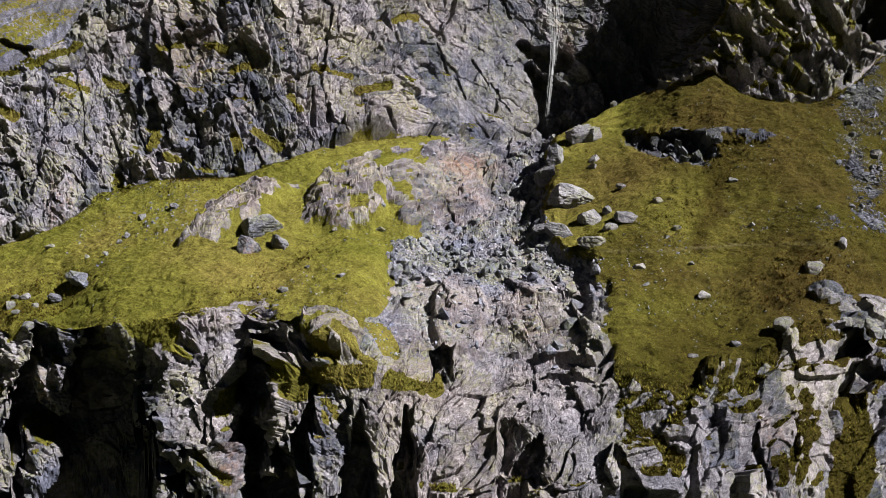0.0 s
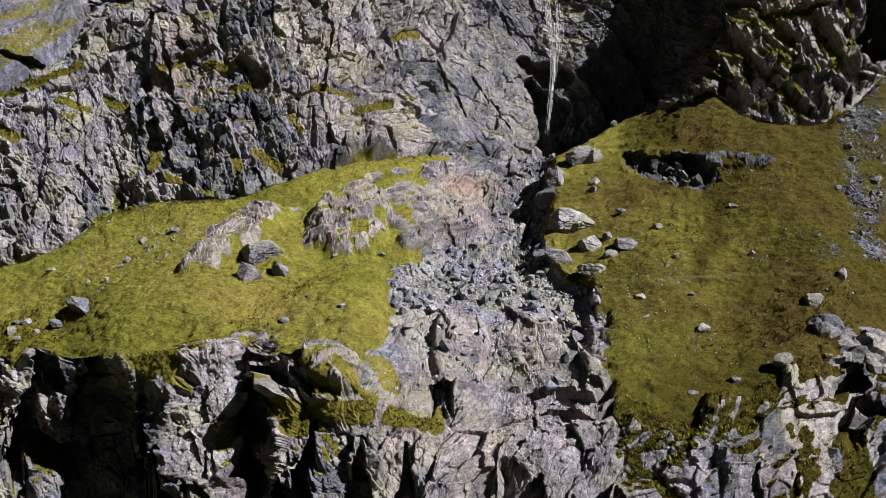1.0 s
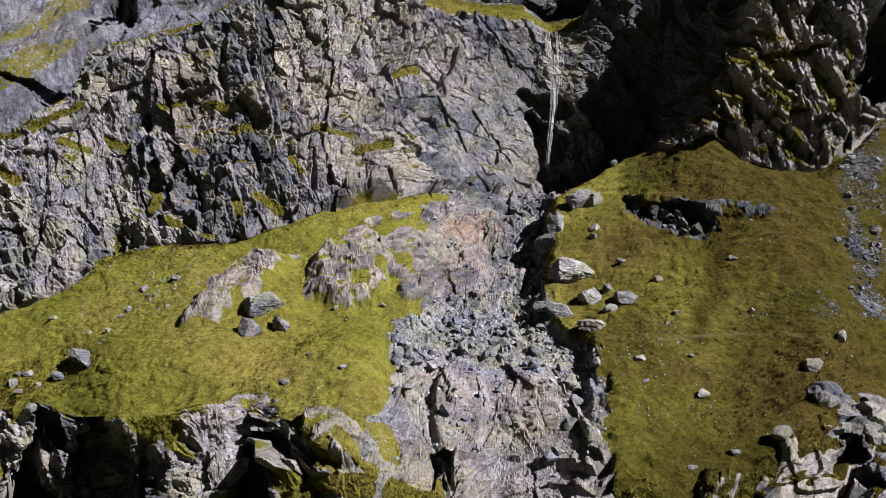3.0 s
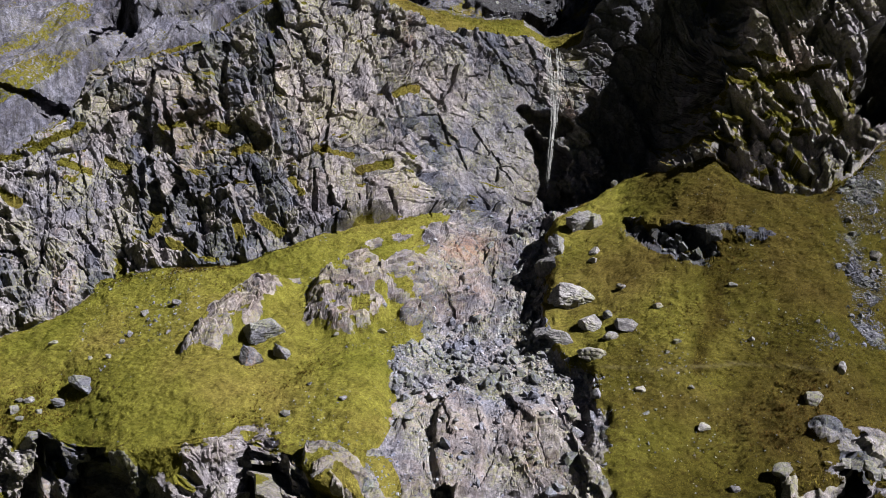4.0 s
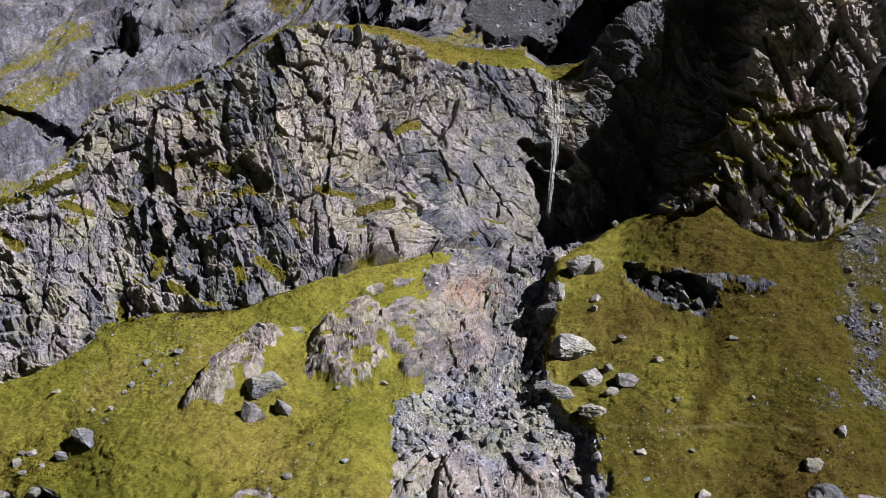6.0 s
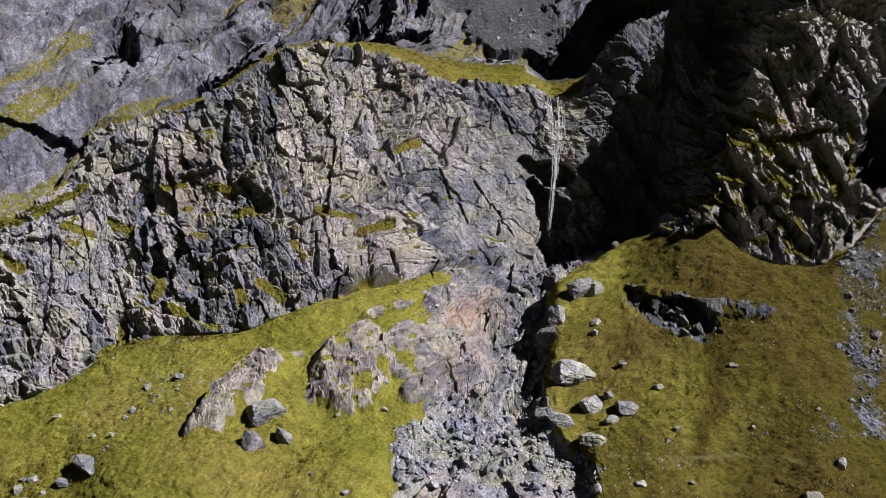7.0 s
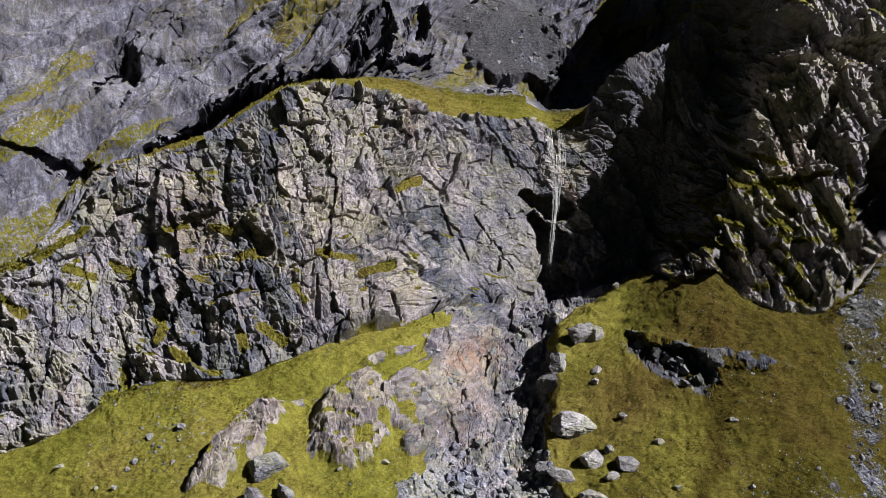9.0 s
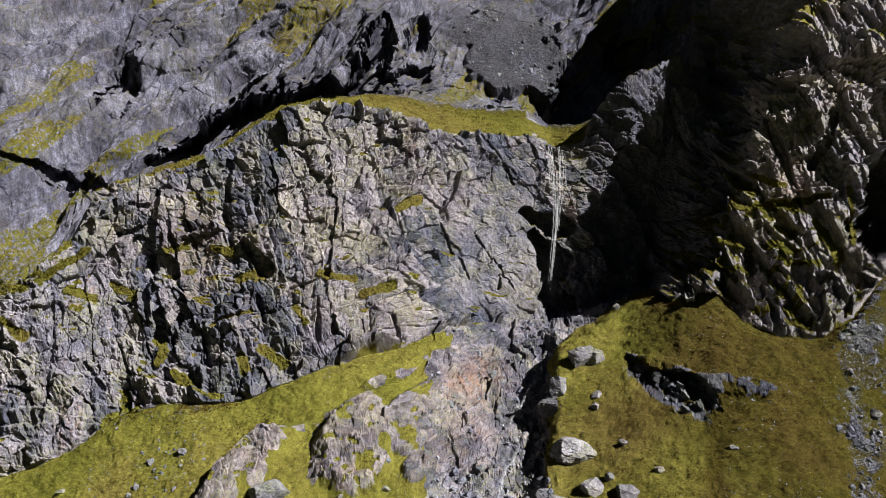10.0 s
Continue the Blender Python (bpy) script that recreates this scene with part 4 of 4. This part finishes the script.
# Outcrops in the turf: x, z, half sizes, turn, height out of the slope, bareness.
OUTCROPS = [
    (-13.0, 48.6, 6.2, 5.6, 15, 2.4, 1.0), (-5.0, 51.3, 6.8, 3.6, 25, 1.5, 0.88), (-3.0, 47.2, 4.0, 2.0, 20, 0.8, 0.8), (2.0, 50.0, 5.5, 6.0, 0, 0.6, 1.0),
    (-28.0, 46.2, 7.2, 2.6, 33, 2.6, 1.0), (41.5, 57.6, 6.0, 1.2, -3, 0.6, 1.0), (33.0, 59.0, 5.0, 0.9, -8, 0.5, 0.8), (33.0, 56.4, 5.6, 2.9, -15, -3.2, 1.0),
    (-11.0, 34.2, 4.0, 1.6, -20, 1.5, 1.0), (-22.5, 35.5, 7.0, 1.2, 5, 0.4, 0.6), 
    (39.0, 38.0, 1.8, 1.0, 0, 0.3, 1.0), (43.0, 36.0, 4.0, 2.0, 0, 0.3, 0.8), (1.8, 35.0, 3.2, 3.4, -20, 1.1, 1.0), (10.5, 34.5, 4.5, 2.5, -30, 0.35, 1.0), (-9.0, 56.2, 5.0, 0.8, 12, 0.8, 0.9)]
T = build_terrain()

# ---- the large structure ----
def sheet(name, rows, cols, label, kind="structure", category="mountain"):
    """One piece of the mountainside, cut from the grid of rows and columns."""
    r0, r1, c0, c1 = *rows, *cols
    cut = (slice(r0, r1 + 1), slice(c0, c1 + 1))
    h, w = r1 - r0 + 1, c1 - c0 + 1
    co = np.stack([T["X"][cut], T["Y"][cut], T["Z"][cut]], -1).reshape(-1, 3).astype(np.float32)
    i = (np.arange(h - 1)[:, None] * w + np.arange(w - 1)[None, :]).ravel()
    quads = np.stack([i, i + 1, i + w + 1, i + w], -1).astype(np.int32)
    me = bpy.data.meshes.new(name)
    me.vertices.add(len(co))
    me.vertices.foreach_set("co", co.ravel())
    me.loops.add(quads.size)
    me.loops.foreach_set("vertex_index", quads.ravel())
    me.polygons.add(len(quads))
    me.polygons.foreach_set("loop_start", np.arange(0, quads.size, 4, dtype=np.int32))
    me.update(calc_edges=True)
    for key in ("grass", "dry", "wet_and_shade", "rust", "scree", "tint", "slate_and_shade", "trail"):
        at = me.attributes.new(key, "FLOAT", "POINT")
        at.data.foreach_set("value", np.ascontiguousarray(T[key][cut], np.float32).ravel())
    me.materials.append(TERRAIN)
    me.shade_flat()
    ob = new(name, me)
    return tagged(ob, label, category, kind=kind)


STARTS = [0] + [int(v) for v in np.cumsum(ROWS_BETWEEN)]
LAST_COL = len(COLUMNS) - 1
GORGE_COL = int(np.searchsorted(COLUMNS, 0.165))
PROW_COL = int(np.searchsorted(COLUMNS, 0.335))
sheet("cliff_lower", (0, STARTS[3]), (0, LAST_COL), "steep grey rock cliff with dark clefts below the meadow", category="cliff")
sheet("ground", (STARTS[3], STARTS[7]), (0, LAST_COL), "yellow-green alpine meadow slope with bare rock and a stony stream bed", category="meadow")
sheet("cliff_upper", (STARTS[7], STARTS[10]), (0, GORGE_COL), "tall blocky grey rock wall with grassy ledges", category="cliff")
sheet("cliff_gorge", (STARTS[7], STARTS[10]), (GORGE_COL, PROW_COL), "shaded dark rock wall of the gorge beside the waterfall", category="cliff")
sheet("cliff_buttress", (STARTS[7], STARTS[10]), (PROW_COL, LAST_COL), "rugged dark rock buttress with grass on its ledges", category="cliff")
sheet("backdrop_mountain", (STARTS[10], STARTS[16]), (0, LAST_COL), "grey furrowed mountainside with scree and sparse grass", category="mountainside")


def valley():
    bm = bmesh.new()
    n = 60
    grid = [[bm.verts.new((x, y, 0.6 * math.sin(x * 0.013) * math.cos(y * 0.017))) for x in np.linspace(-3000, 3000, n)] for y in np.linspace(-3000, 3000, n)]
    for i in range(n - 1):
        for j in range(n - 1):
            bm.faces.new((grid[i][j], grid[i][j + 1], grid[i + 1][j + 1], grid[i + 1][j]))
    me = bpy.data.meshes.new("ground_valley")
    bm.to_mesh(me)
    bm.free()
    me.materials.append(VALLEY)
    return tagged(new("ground_valley", me), "wide green grassy valley floor below the cliffs", "valley floor", kind="structure")


def valley_material():
    n = Nodes("valley_turf")
    # unseen floor, its turf darkened so less light bounces onto the cliffs
    return n.done(n.mix(0.7, grass_colour(n), (0.022, 0.030, 0.012)), 0.9, n.bump(n.noise(1.5, 5, 0.7), 0.6, 0.3))


VALLEY = valley_material()
valley()

# ---- stones, water and grass ----
MEADOW_BOULDERS = [(-48.6, 89.4, 4.9, 2.4), (-51.4, 89.7, 2.24, 1.49), (-57.5, 89.7, 1.64, 1.34), (-55.9, 90.6, 1.66, 1.05), (-51.3, 83.5, 1.81, 1.11), (-55.4, 88.0, 1.03, 0.73), (-24.2, 84.6, 3.09, 2.42), (-20.7, 85.8, 2.77, 1.80), (-24.3, 89.3, 6.2, 3.3), (-38.8, 98.3, 1.79, 0.81), (-43.6, 98.3, 1.30, 0.98), (-44.5, 95.5, 0.95, 1.11), (-45.1, 94.5, 0.94, 0.78), (-56.6, 97.8, 1.30, 0.65), (-11.4, 76.2, 1.27, 0.51), (-17.9, 75.8, 1.39, 0.76), (-45.8, 92.0, 0.76, 0.76), (-48.9, 93.1, 0.77, 0.62), (-14.3, 90.1, 0.75, 0.60), (-57.2, 90.7, 1.36, 0.75), (-53.1, 88.2, 0.88, 0.66), (-8.5, 92.6, 1.53, 0.77), (-16.0, 80.2, 0.67, 0.40)]
STREAM_BOULDERS = [(23.8, 108.7, 3.05, 2.87), (21.9, 109.1, 3.96, 3.60), (17.4, 104.6, 3.11, 3.80), (22.7, 102.3, 1.69, 1.35), (21.9, 100.7, 1.50, 1.00), (17.6, 94.4, 6.09, 3.44), (15.4, 88.1, 4.23, 2.04), (19.2, 89.2, 3.25, 2.22), (21.8, 90.4, 1.35, 1.35), (23.6, 87.4, 2.89, 1.59), (21.0, 86.0, 2.14, 1.14), (18.0, 83.9, 3.34, 1.67), (24.6, 94.2, 1.40, 0.93), (13.0, 90.2, 2.99, 1.49), (29.9, 119.8, 1.18, 1.38), (12.8, 88.6, 2.64, 1.32), (14.4, 75.2, 1.37, 1.50), (15.6, 103.8, 3.94, 3.09)]
EAST_BOULDERS = [(28.2, 89.4, 1.48, 0.89), (22.2, 76.2, 1.39, 0.76), (27.3, 70.9, 1.77, 0.94), (38.4, 90.3, 1.19, 0.75), (23.0, 62.1, 1.03, 0.41), (27.7, 63.9, 1.17, 0.64), (28.5, 82.9, 1.10, 0.55), (58.9, 92.6, 1.53, 1.53), (57.5, 96.8, 0.96, 0.80), (44.4, 75.4, 1.37, 1.62), (39.3, 71.5, 2.02, 1.54), (27.7, 75.6, 0.75, 0.50), (31.5, 63.1, 1.89, 1.05), (38.2, 62.3, 1.55, 1.04), (38.7, 65.6, 1.42, 0.98), (39.5, 62.6, 1.56, 1.15), (37.3, 82.1, 0.82, 0.54), (45.4, 82.5, 0.68, 0.55), (43.3, 66.7, 1.44, 1.11), (27.0, 81.7, 0.68, 0.41)]
STREAM_UPPER = [(0.143, 6.31), (0.118, 5.88), (0.098, 5.64), (0.091, 5.56), (0.104, 5.40), (0.083, 5.15), (0.077, 5.05), (0.071, 4.84)]
STREAM_LOWER = [(-0.032, 3.59), (-0.015, 3.09), (-0.009, 2.98), (0.011, 2.88), (0.053, 2.65), (0.089, 2.61), (0.108, 2.40), (0.129, 2.23)]
STREAM_SIDE = [(0.100, 3.30), (0.078, 3.11), (0.070, 2.87), (0.103, 2.78)]


def turned(a):
    return Matrix.Rotation(a, 4, "Z")


def mesh_from(name, co, tris, material):
    """A mesh from arrays of corners and triangles."""
    me = bpy.data.meshes.new(name)
    me.vertices.add(len(co))
    me.vertices.foreach_set("co", np.ascontiguousarray(co, np.float32).ravel())
    me.loops.add(len(tris) * 3)
    me.loops.foreach_set("vertex_index", np.ascontiguousarray(tris, np.int32).ravel())
    me.polygons.add(len(tris))
    me.polygons.foreach_set("loop_start", np.arange(0, len(tris) * 3, 3, dtype=np.int32))
    me.update(calc_edges=True)
    me.materials.append(material)
    me.shade_flat()
    return me


def ground_at(x, y):
    """The place on the meadow at x, y."""
    c = int(np.argmin(np.abs(COLUMNS - x / y)))
    rows = np.arange(STARTS[3], STARTS[7])
    r = rows[int(np.argmin(np.abs(T["Y"][rows, c] - y)))]
    return Vector((T["X"][r, c], T["Y"][r, c], T["Z"][r, c]))


def boulder_mesh(seed, w, d, h, fine=4):
    """An angular block of gneiss: a ball cut by many planes, with split faces and worn edges."""
    rng = random.Random(seed)
    bm = bmesh.new()
    bmesh.ops.create_icosphere(bm, subdivisions=fine, radius=1.0)
    planes = []
    for k in range(22):
        v = Vector((rng.gauss(0, 1), rng.gauss(0, 1), rng.gauss(0, 0.8))).normalized()
        planes.append((v, rng.uniform(0.42, 0.8)))
    for v in bm.verts:
        p = v.co.copy()
        for n, dist in planes:
            over = p.dot(n) - dist
            if over > 0:
                p -= n * over * 0.97
        v.co = p
    low = [min(v.co[i] for v in bm.verts) for i in range(3)]
    high = [max(v.co[i] for v in bm.verts) for i in range(3)]
    for v in bm.verts:
        q = Vector([((v.co[i] - low[i]) / (high[i] - low[i]) - 0.5) * (w, d, h)[i] for i in range(3)])
        bump = noise.fractal(q * 1.1 + Vector((seed * 3.1, 0, 0)), 1.0, 2.0, 4)
        crease = abs(noise.noise(Vector((q.x * 0.9 + seed, q.y * 0.9, q.z * 2.6))))
        layer = noise.noise(Vector((q.x * 0.4, q.y * 0.4, q.z * 4.5 + seed)))
        v.co = q * (1 + 0.07 * bump + 0.018 * layer - 0.35 * max(0.0, 0.2 - crease))
    me = bpy.data.meshes.new("boulder")
    bm.to_mesh(me)
    bm.free()
    me.materials.append(STONE)
    me.shade_flat()
    return me


def boulders(places, label, group):
    for k, (x, y, w, h) in enumerate(places):
        seed = int(abs(x) * 37 + y * 11 + k)
        rng = random.Random(seed)
        p = ground_at(x, y)
        ob = new("boulder", boulder_mesh(seed, w, w * 0.8, h * 1.15, 5 if w > 2.2 else 4 if w > 1.2 else 3))
        ob.matrix_world = Matrix.Translation(p + Vector((0, 0.15 * w, 0.28 * h))) @ turned(rng.uniform(-0.5, 0.5)) @ pose(0, 0, 0, rng.uniform(-12, 6), rng.uniform(-14, 14), 0)
        size = "large" if w > 3 else "medium-sized" if w > 1.4 else "small"
        tagged(ob, size + " " + label, "boulder", group)


boulders(MEADOW_BOULDERS, "angular grey boulder lying in the green meadow turf", "boulders on the meadow")
boulders(STREAM_BOULDERS, "angular grey boulder on the turf beside the stream", "boulders beside the stream")
boulders(EAST_BOULDERS, "pale grey boulder on the dry grassy slope", "boulders on the dry slope")


def hull_stone(seed):
    """A small broken stone with flat faces, about 1 across."""
    rng = random.Random(seed)
    bm = bmesh.new()
    for k in range(13):
        v = Vector((rng.gauss(0, 1), rng.gauss(0, 1), rng.gauss(0, 1))).normalized() * rng.uniform(0.42, 0.55)
        bm.verts.new((v.x, v.y * rng.uniform(0.7, 1.0), v.z * 0.72))
    bmesh.ops.convex_hull(bm, input=bm.verts)
    loose = [v for v in bm.verts if not v.link_faces]
    bmesh.ops.delete(bm, geom=loose, context="VERTS")
    bmesh.ops.triangulate(bm, faces=bm.faces)
    bm.verts.ensure_lookup_table()
    bm.verts.index_update()
    co = np.array([v.co[:] for v in bm.verts], np.float32)
    tris = np.array([[v.index for v in f.verts] for f in bm.faces], np.int32)
    bm.free()
    return co, tris


STONES = [hull_stone(500 + k) for k in range(12)]
DICE = np.random.default_rng(7)


def picks(weight, count):
    """Random grid places, by weight."""
    w = weight.ravel().astype(np.float64)
    at = DICE.choice(w.size, size=count, replace=False, p=w / w.sum())
    flat = [T[k].ravel()[at] for k in "XYZ"]
    return np.stack(flat, -1), at


def spin(count):
    """Random turns as matrices."""
    q = DICE.normal(size=(count, 4))
    q /= np.linalg.norm(q, axis=1)[:, None]
    w, x, y, z = q.T
    return np.stack([1 - 2 * (y * y + z * z), 2 * (x * y - w * z), 2 * (x * z + w * y), 2 * (x * y + w * z), 1 - 2 * (x * x + z * z), 2 * (y * z - w * x), 2 * (x * z - w * y), 2 * (y * z + w * x), 1 - 2 * (x * x + y * y)], -1).reshape(-1, 3, 3)


def heap(name, places, sizes, label, category, material):
    """Many stones in one mesh."""
    cos, tris, base = [], [], 0
    turns = spin(len(places))
    for k, (p, s) in enumerate(zip(places, sizes)):
        co, tr = STONES[k % len(STONES)]
        cos.append((co * s) @ turns[k].T + p)
        tris.append(tr + base)
        base += len(co)
    ob = new(name, mesh_from(name, np.concatenate(cos), np.concatenate(tris), material))
    return tagged(ob, label, category, kind="stuff")


K, U = T["K"], T["U"]
bed = T["channel"] * smooth(3.6, 4.1, K) * (1 - smooth(4.95, 5.3, K)) + 0.25 * T["channel"] * smooth(3.0, 3.2, K) * (1 - smooth(6.8, 7.0, K))
bank = T["channel"] * smooth(5.2, 5.6, K) * (1 - smooth(6.9, 7.1, K)) * smooth(0.09, 0.12, U)
places, _ = picks(bed + 0.5 * bank, 10500)
sizes = 0.13 + 0.17 * DICE.pareto(2.3, len(places))
sizes = np.clip(sizes, 0.13, 1.6)
order = np.argsort(-sizes)
big, rest = order[:230], order[230:]
heap("rubble", places[rest], sizes[rest], "loose grey broken stones filling the stream bed", "rubble", RUBBLE)

ground = bpy.data.objects["ground"]
stone_meshes = [mesh_from("stone", co, tr, BED_STONE) for co, tr in STONES]
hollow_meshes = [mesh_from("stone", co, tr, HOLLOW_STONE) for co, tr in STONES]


def stone(place, size, k, meshes=stone_meshes):
    ob = new("stone", meshes[k % len(meshes)])
    ob.matrix_world = Matrix.Translation(place) @ pose(0, 0, 0, *DICE.uniform(0, 360, 3)) @ Matrix.Scale(size, 4)
    ob.parent = ground
    return ob


for k, i in enumerate(big):
    stone(Vector(places[i]) + Vector((0, 0, 0.15 * sizes[i])), float(sizes[i]) * 1.1, k)

scatter, _ = picks(T["turf"] * (1 - smooth(6.6, 6.9, K)) * np.clip(fractal(T["X"] * 0.12, T["Y"] * 0.12, 301, 3), 0, 1) ** 2 * (np.abs(U) < 0.68) * (1 + 3 * smooth(0.3, 0.4, -U)), 170)
for k, p in enumerate(scatter):
    stone(Vector(p), float(np.clip(0.3 + 0.16 * DICE.pareto(2.2), 0.3, 0.9)), k)
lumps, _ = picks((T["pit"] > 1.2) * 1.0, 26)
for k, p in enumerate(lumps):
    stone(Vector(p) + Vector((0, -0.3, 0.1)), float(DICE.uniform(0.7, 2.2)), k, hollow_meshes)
flecks, _ = picks(T["turf"] * (1 - smooth(6.6, 6.9, K)) * np.clip(0.2 + fractal(T["X"] * 0.12, T["Y"] * 0.12, 301, 3), 0, 1) ** 2 * (np.abs(U) < 0.68), 900)
heap("small_stones", flecks, 0.15 + 0.18 * DICE.random(900) ** 2, "small pale stones strewn over the meadow turf", "stones", RUBBLE)
east, _ = picks(T["scree"] * (K < 7), 3200)
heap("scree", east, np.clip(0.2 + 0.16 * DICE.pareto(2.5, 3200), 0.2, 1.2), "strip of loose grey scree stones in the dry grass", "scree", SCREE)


loose, _ = picks(T["scree"] * (K > 10.9) * (np.abs(U) < 0.5) * np.clip(0.25 + fractal(T["X"] * 0.08, T["Z"] * 0.08, 305, 3), 0.02, 1), 2600)
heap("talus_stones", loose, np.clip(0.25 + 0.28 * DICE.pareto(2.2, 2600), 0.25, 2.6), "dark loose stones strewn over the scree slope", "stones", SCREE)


def tufts(name, weight, count, low, high, label, material):
    """Tufts of grass: four blades each, spread from one foot."""
    foot, _ = picks(weight, count)
    tall = DICE.uniform(low, high, count) * (0.7 + 0.6 * DICE.random(count) ** 3)
    cos = np.zeros((count, 4, 3, 3), np.float32)
    for b in range(4):
        ang = DICE.uniform(0, 2 * np.pi, count)
        out = np.stack([np.cos(ang), np.sin(ang), np.zeros(count)], -1)
        side = np.stack([-np.sin(ang), np.cos(ang), np.zeros(count)], -1)
        w = (tall * 0.16)[:, None]
        lean = (tall * DICE.uniform(0.5, 1.3, count))[:, None]
        cos[:, b, 0] = foot + side * w - [0, 0, 0.04]
        cos[:, b, 1] = foot - side * w - [0, 0, 0.04]
        cos[:, b, 2] = foot + out * lean + np.stack([tall * 0, tall * 0, tall], -1)
    n = count * 12
    ob = new(name, mesh_from(name, cos.reshape(-1, 3), np.arange(n).reshape(-1, 3), material))
    return tagged(ob, label, "grass", kind="stuff")


inview = (np.abs(U) < 0.70)
tufts("grass", T["turf"] * (K > 3.0) * inview * (0.4 + np.clip(fractal(T["X"] * 0.2, T["Y"] * 0.2, 303, 3), 0, 1)), 46000, 0.08, 0.18, "short yellow-green alpine grass on the meadow", TUFT)
tufts("tussocks", T["turf"] * (K > 3.0) * inview * np.clip(fractal(T["X"] * 0.1, T["Y"] * 0.1, 307, 4) - 0.05, 0, 1) ** 2, 5000, 0.15, 0.38, "coarse brown tussocks standing in the meadow turf", TUSSOCK)
tufts("ledge_grass", (T["grass"] > 0.6) * ((K > 6.95) & (K < 10.9) | (K < 3.05) & (K > 2)) * inview * 1.0, 16000, 0.15, 0.4, "tufts of grass on the ledges of the rock walls", TUFT)


def strand(name, x0, x1, z0, z1, width, seed, parent):
    """A falling strand of water: a thin uneven tube, close to the rock at its lip, then free, fraying on its way down."""
    bm = bmesh.new()
    n, m = 70, 6
    rings = []
    for i in range(n + 1):
        s = i / n
        z = z0 + (z1 - z0) * s
        y = 147.3 + 4.6 * max(0.0, (z - 88.5) / 10.0) ** 1.5
        drop = min(1.0, max(0.0, (98.0 - z) / 17.0))
        x = x0 + (x1 - x0) * drop ** 1.6 - 1.5 * max(0.0, (81.0 - z) / 15.0)
        c = Vector((x + 0.22 * noise.noise(Vector((s * 6, seed, 0))) + 0.08 * noise.noise(Vector((s * 23, seed, 7))), y + 0.2 * noise.noise(Vector((s * 4, 0, seed))), z))
        w = 0.62 * width * (0.7 + 0.5 * s) * (0.8 + 0.7 * noise.noise(Vector((s * 13, seed * 2, 3)))) * min(1.0, 3 * (1 - s) + 0.1)
        rings.append([bm.verts.new(c + Vector((w * math.cos(2 * math.pi * k / m), 0.35 * w * math.sin(2 * math.pi * k / m), 0))) for k in range(m)])
    for a, b in zip(rings, rings[1:]):
        for k in range(m):
            bm.faces.new((a[k], a[(k + 1) % m], b[(k + 1) % m], b[k]))
    me = bpy.data.meshes.new(name)
    bm.to_mesh(me)
    bm.free()
    me.materials.append(WATER)
    ob = new(name, me)
    ob.parent = parent
    return ob


fall = tagged(new("waterfall"), "thin white waterfall dropping in strands down the rock wall", "waterfall")
for k, (x0, x1, z0, z1, w) in enumerate(((22.5, 23.2, 98.4, 68.0, 0.24), (22.9, 23.4, 98.2, 80.0, 0.2), (23.2, 23.6, 97.8, 66.0, 0.3), (24.6, 23.9, 97.6, 65.0, 0.28), (25.0, 24.0, 97.8, 72.0, 0.24), (25.5, 24.3, 97.0, 79.0, 0.2), (24.0, 23.7, 92.0, 64.5, 0.35), (22.2, 22.6, 97.0, 88.0, 0.16), (25.9, 25.6, 96.0, 87.0, 0.15))):
    strand("strand", x0, x1, z0, z1, w, 40 + k, fall)


def stream(name, path, width, label):
    """Running water laid over the rock, following the bed."""
    pts = []
    for (u0, k0), (u1, k1) in zip(path, path[1:]):
        for s in np.linspace(0, 1, 26, endpoint=False):
            pts.append((u0 + (u1 - u0) * s, k0 + (k1 - k0) * s))
    marks = []
    for u, k in pts:
        c = int(np.argmin(np.abs(COLUMNS - u)))
        r = int(np.argmin(np.abs(K[:, 0] - k)))
        near = (slice(max(r - 3, 0), r + 4), slice(max(c - 3, 0), c + 4))
        marks.append(Vector((T["X"][r, c], T["Y"][near].min() * 0.6 + T["Y"][r, c] * 0.4, T["Z"][near].max() * 0.5 + T["Z"][r, c] * 0.5)))
    bm = bmesh.new()
    rows = []
    for i, p in enumerate(marks):
        w = width * (0.6 + 0.5 * noise.noise(Vector((i * 0.13, width * 9, 2))))
        p = p + Vector((0.3 * noise.noise(Vector((i * 0.09, 5, width))), -0.1, 0.12))
        rows.append([bm.verts.new(p + Vector((-w, 0.05, -0.10))), bm.verts.new(p + Vector((0, -0.05, 0.05))), bm.verts.new(p + Vector((w, 0.05, -0.10)))])
    for a, b in zip(rows, rows[1:]):
        for k in range(2):
            bm.faces.new((a[k], a[k + 1], b[k + 1], b[k]))
    me = bpy.data.meshes.new(name)
    bm.to_mesh(me)
    bm.free()
    me.materials.append(WATER)
    return tagged(new(name, me), label, "stream", kind="structure")


stream("water_1", STREAM_UPPER, 0.42, "white cascading stream on bare rock below the waterfall")
stream("water_2", STREAM_LOWER, 0.25, "thin stream running down a crack in the rock")
stream("water_3", STREAM_SIDE, 0.18, "trickle of water over pale rock slabs")
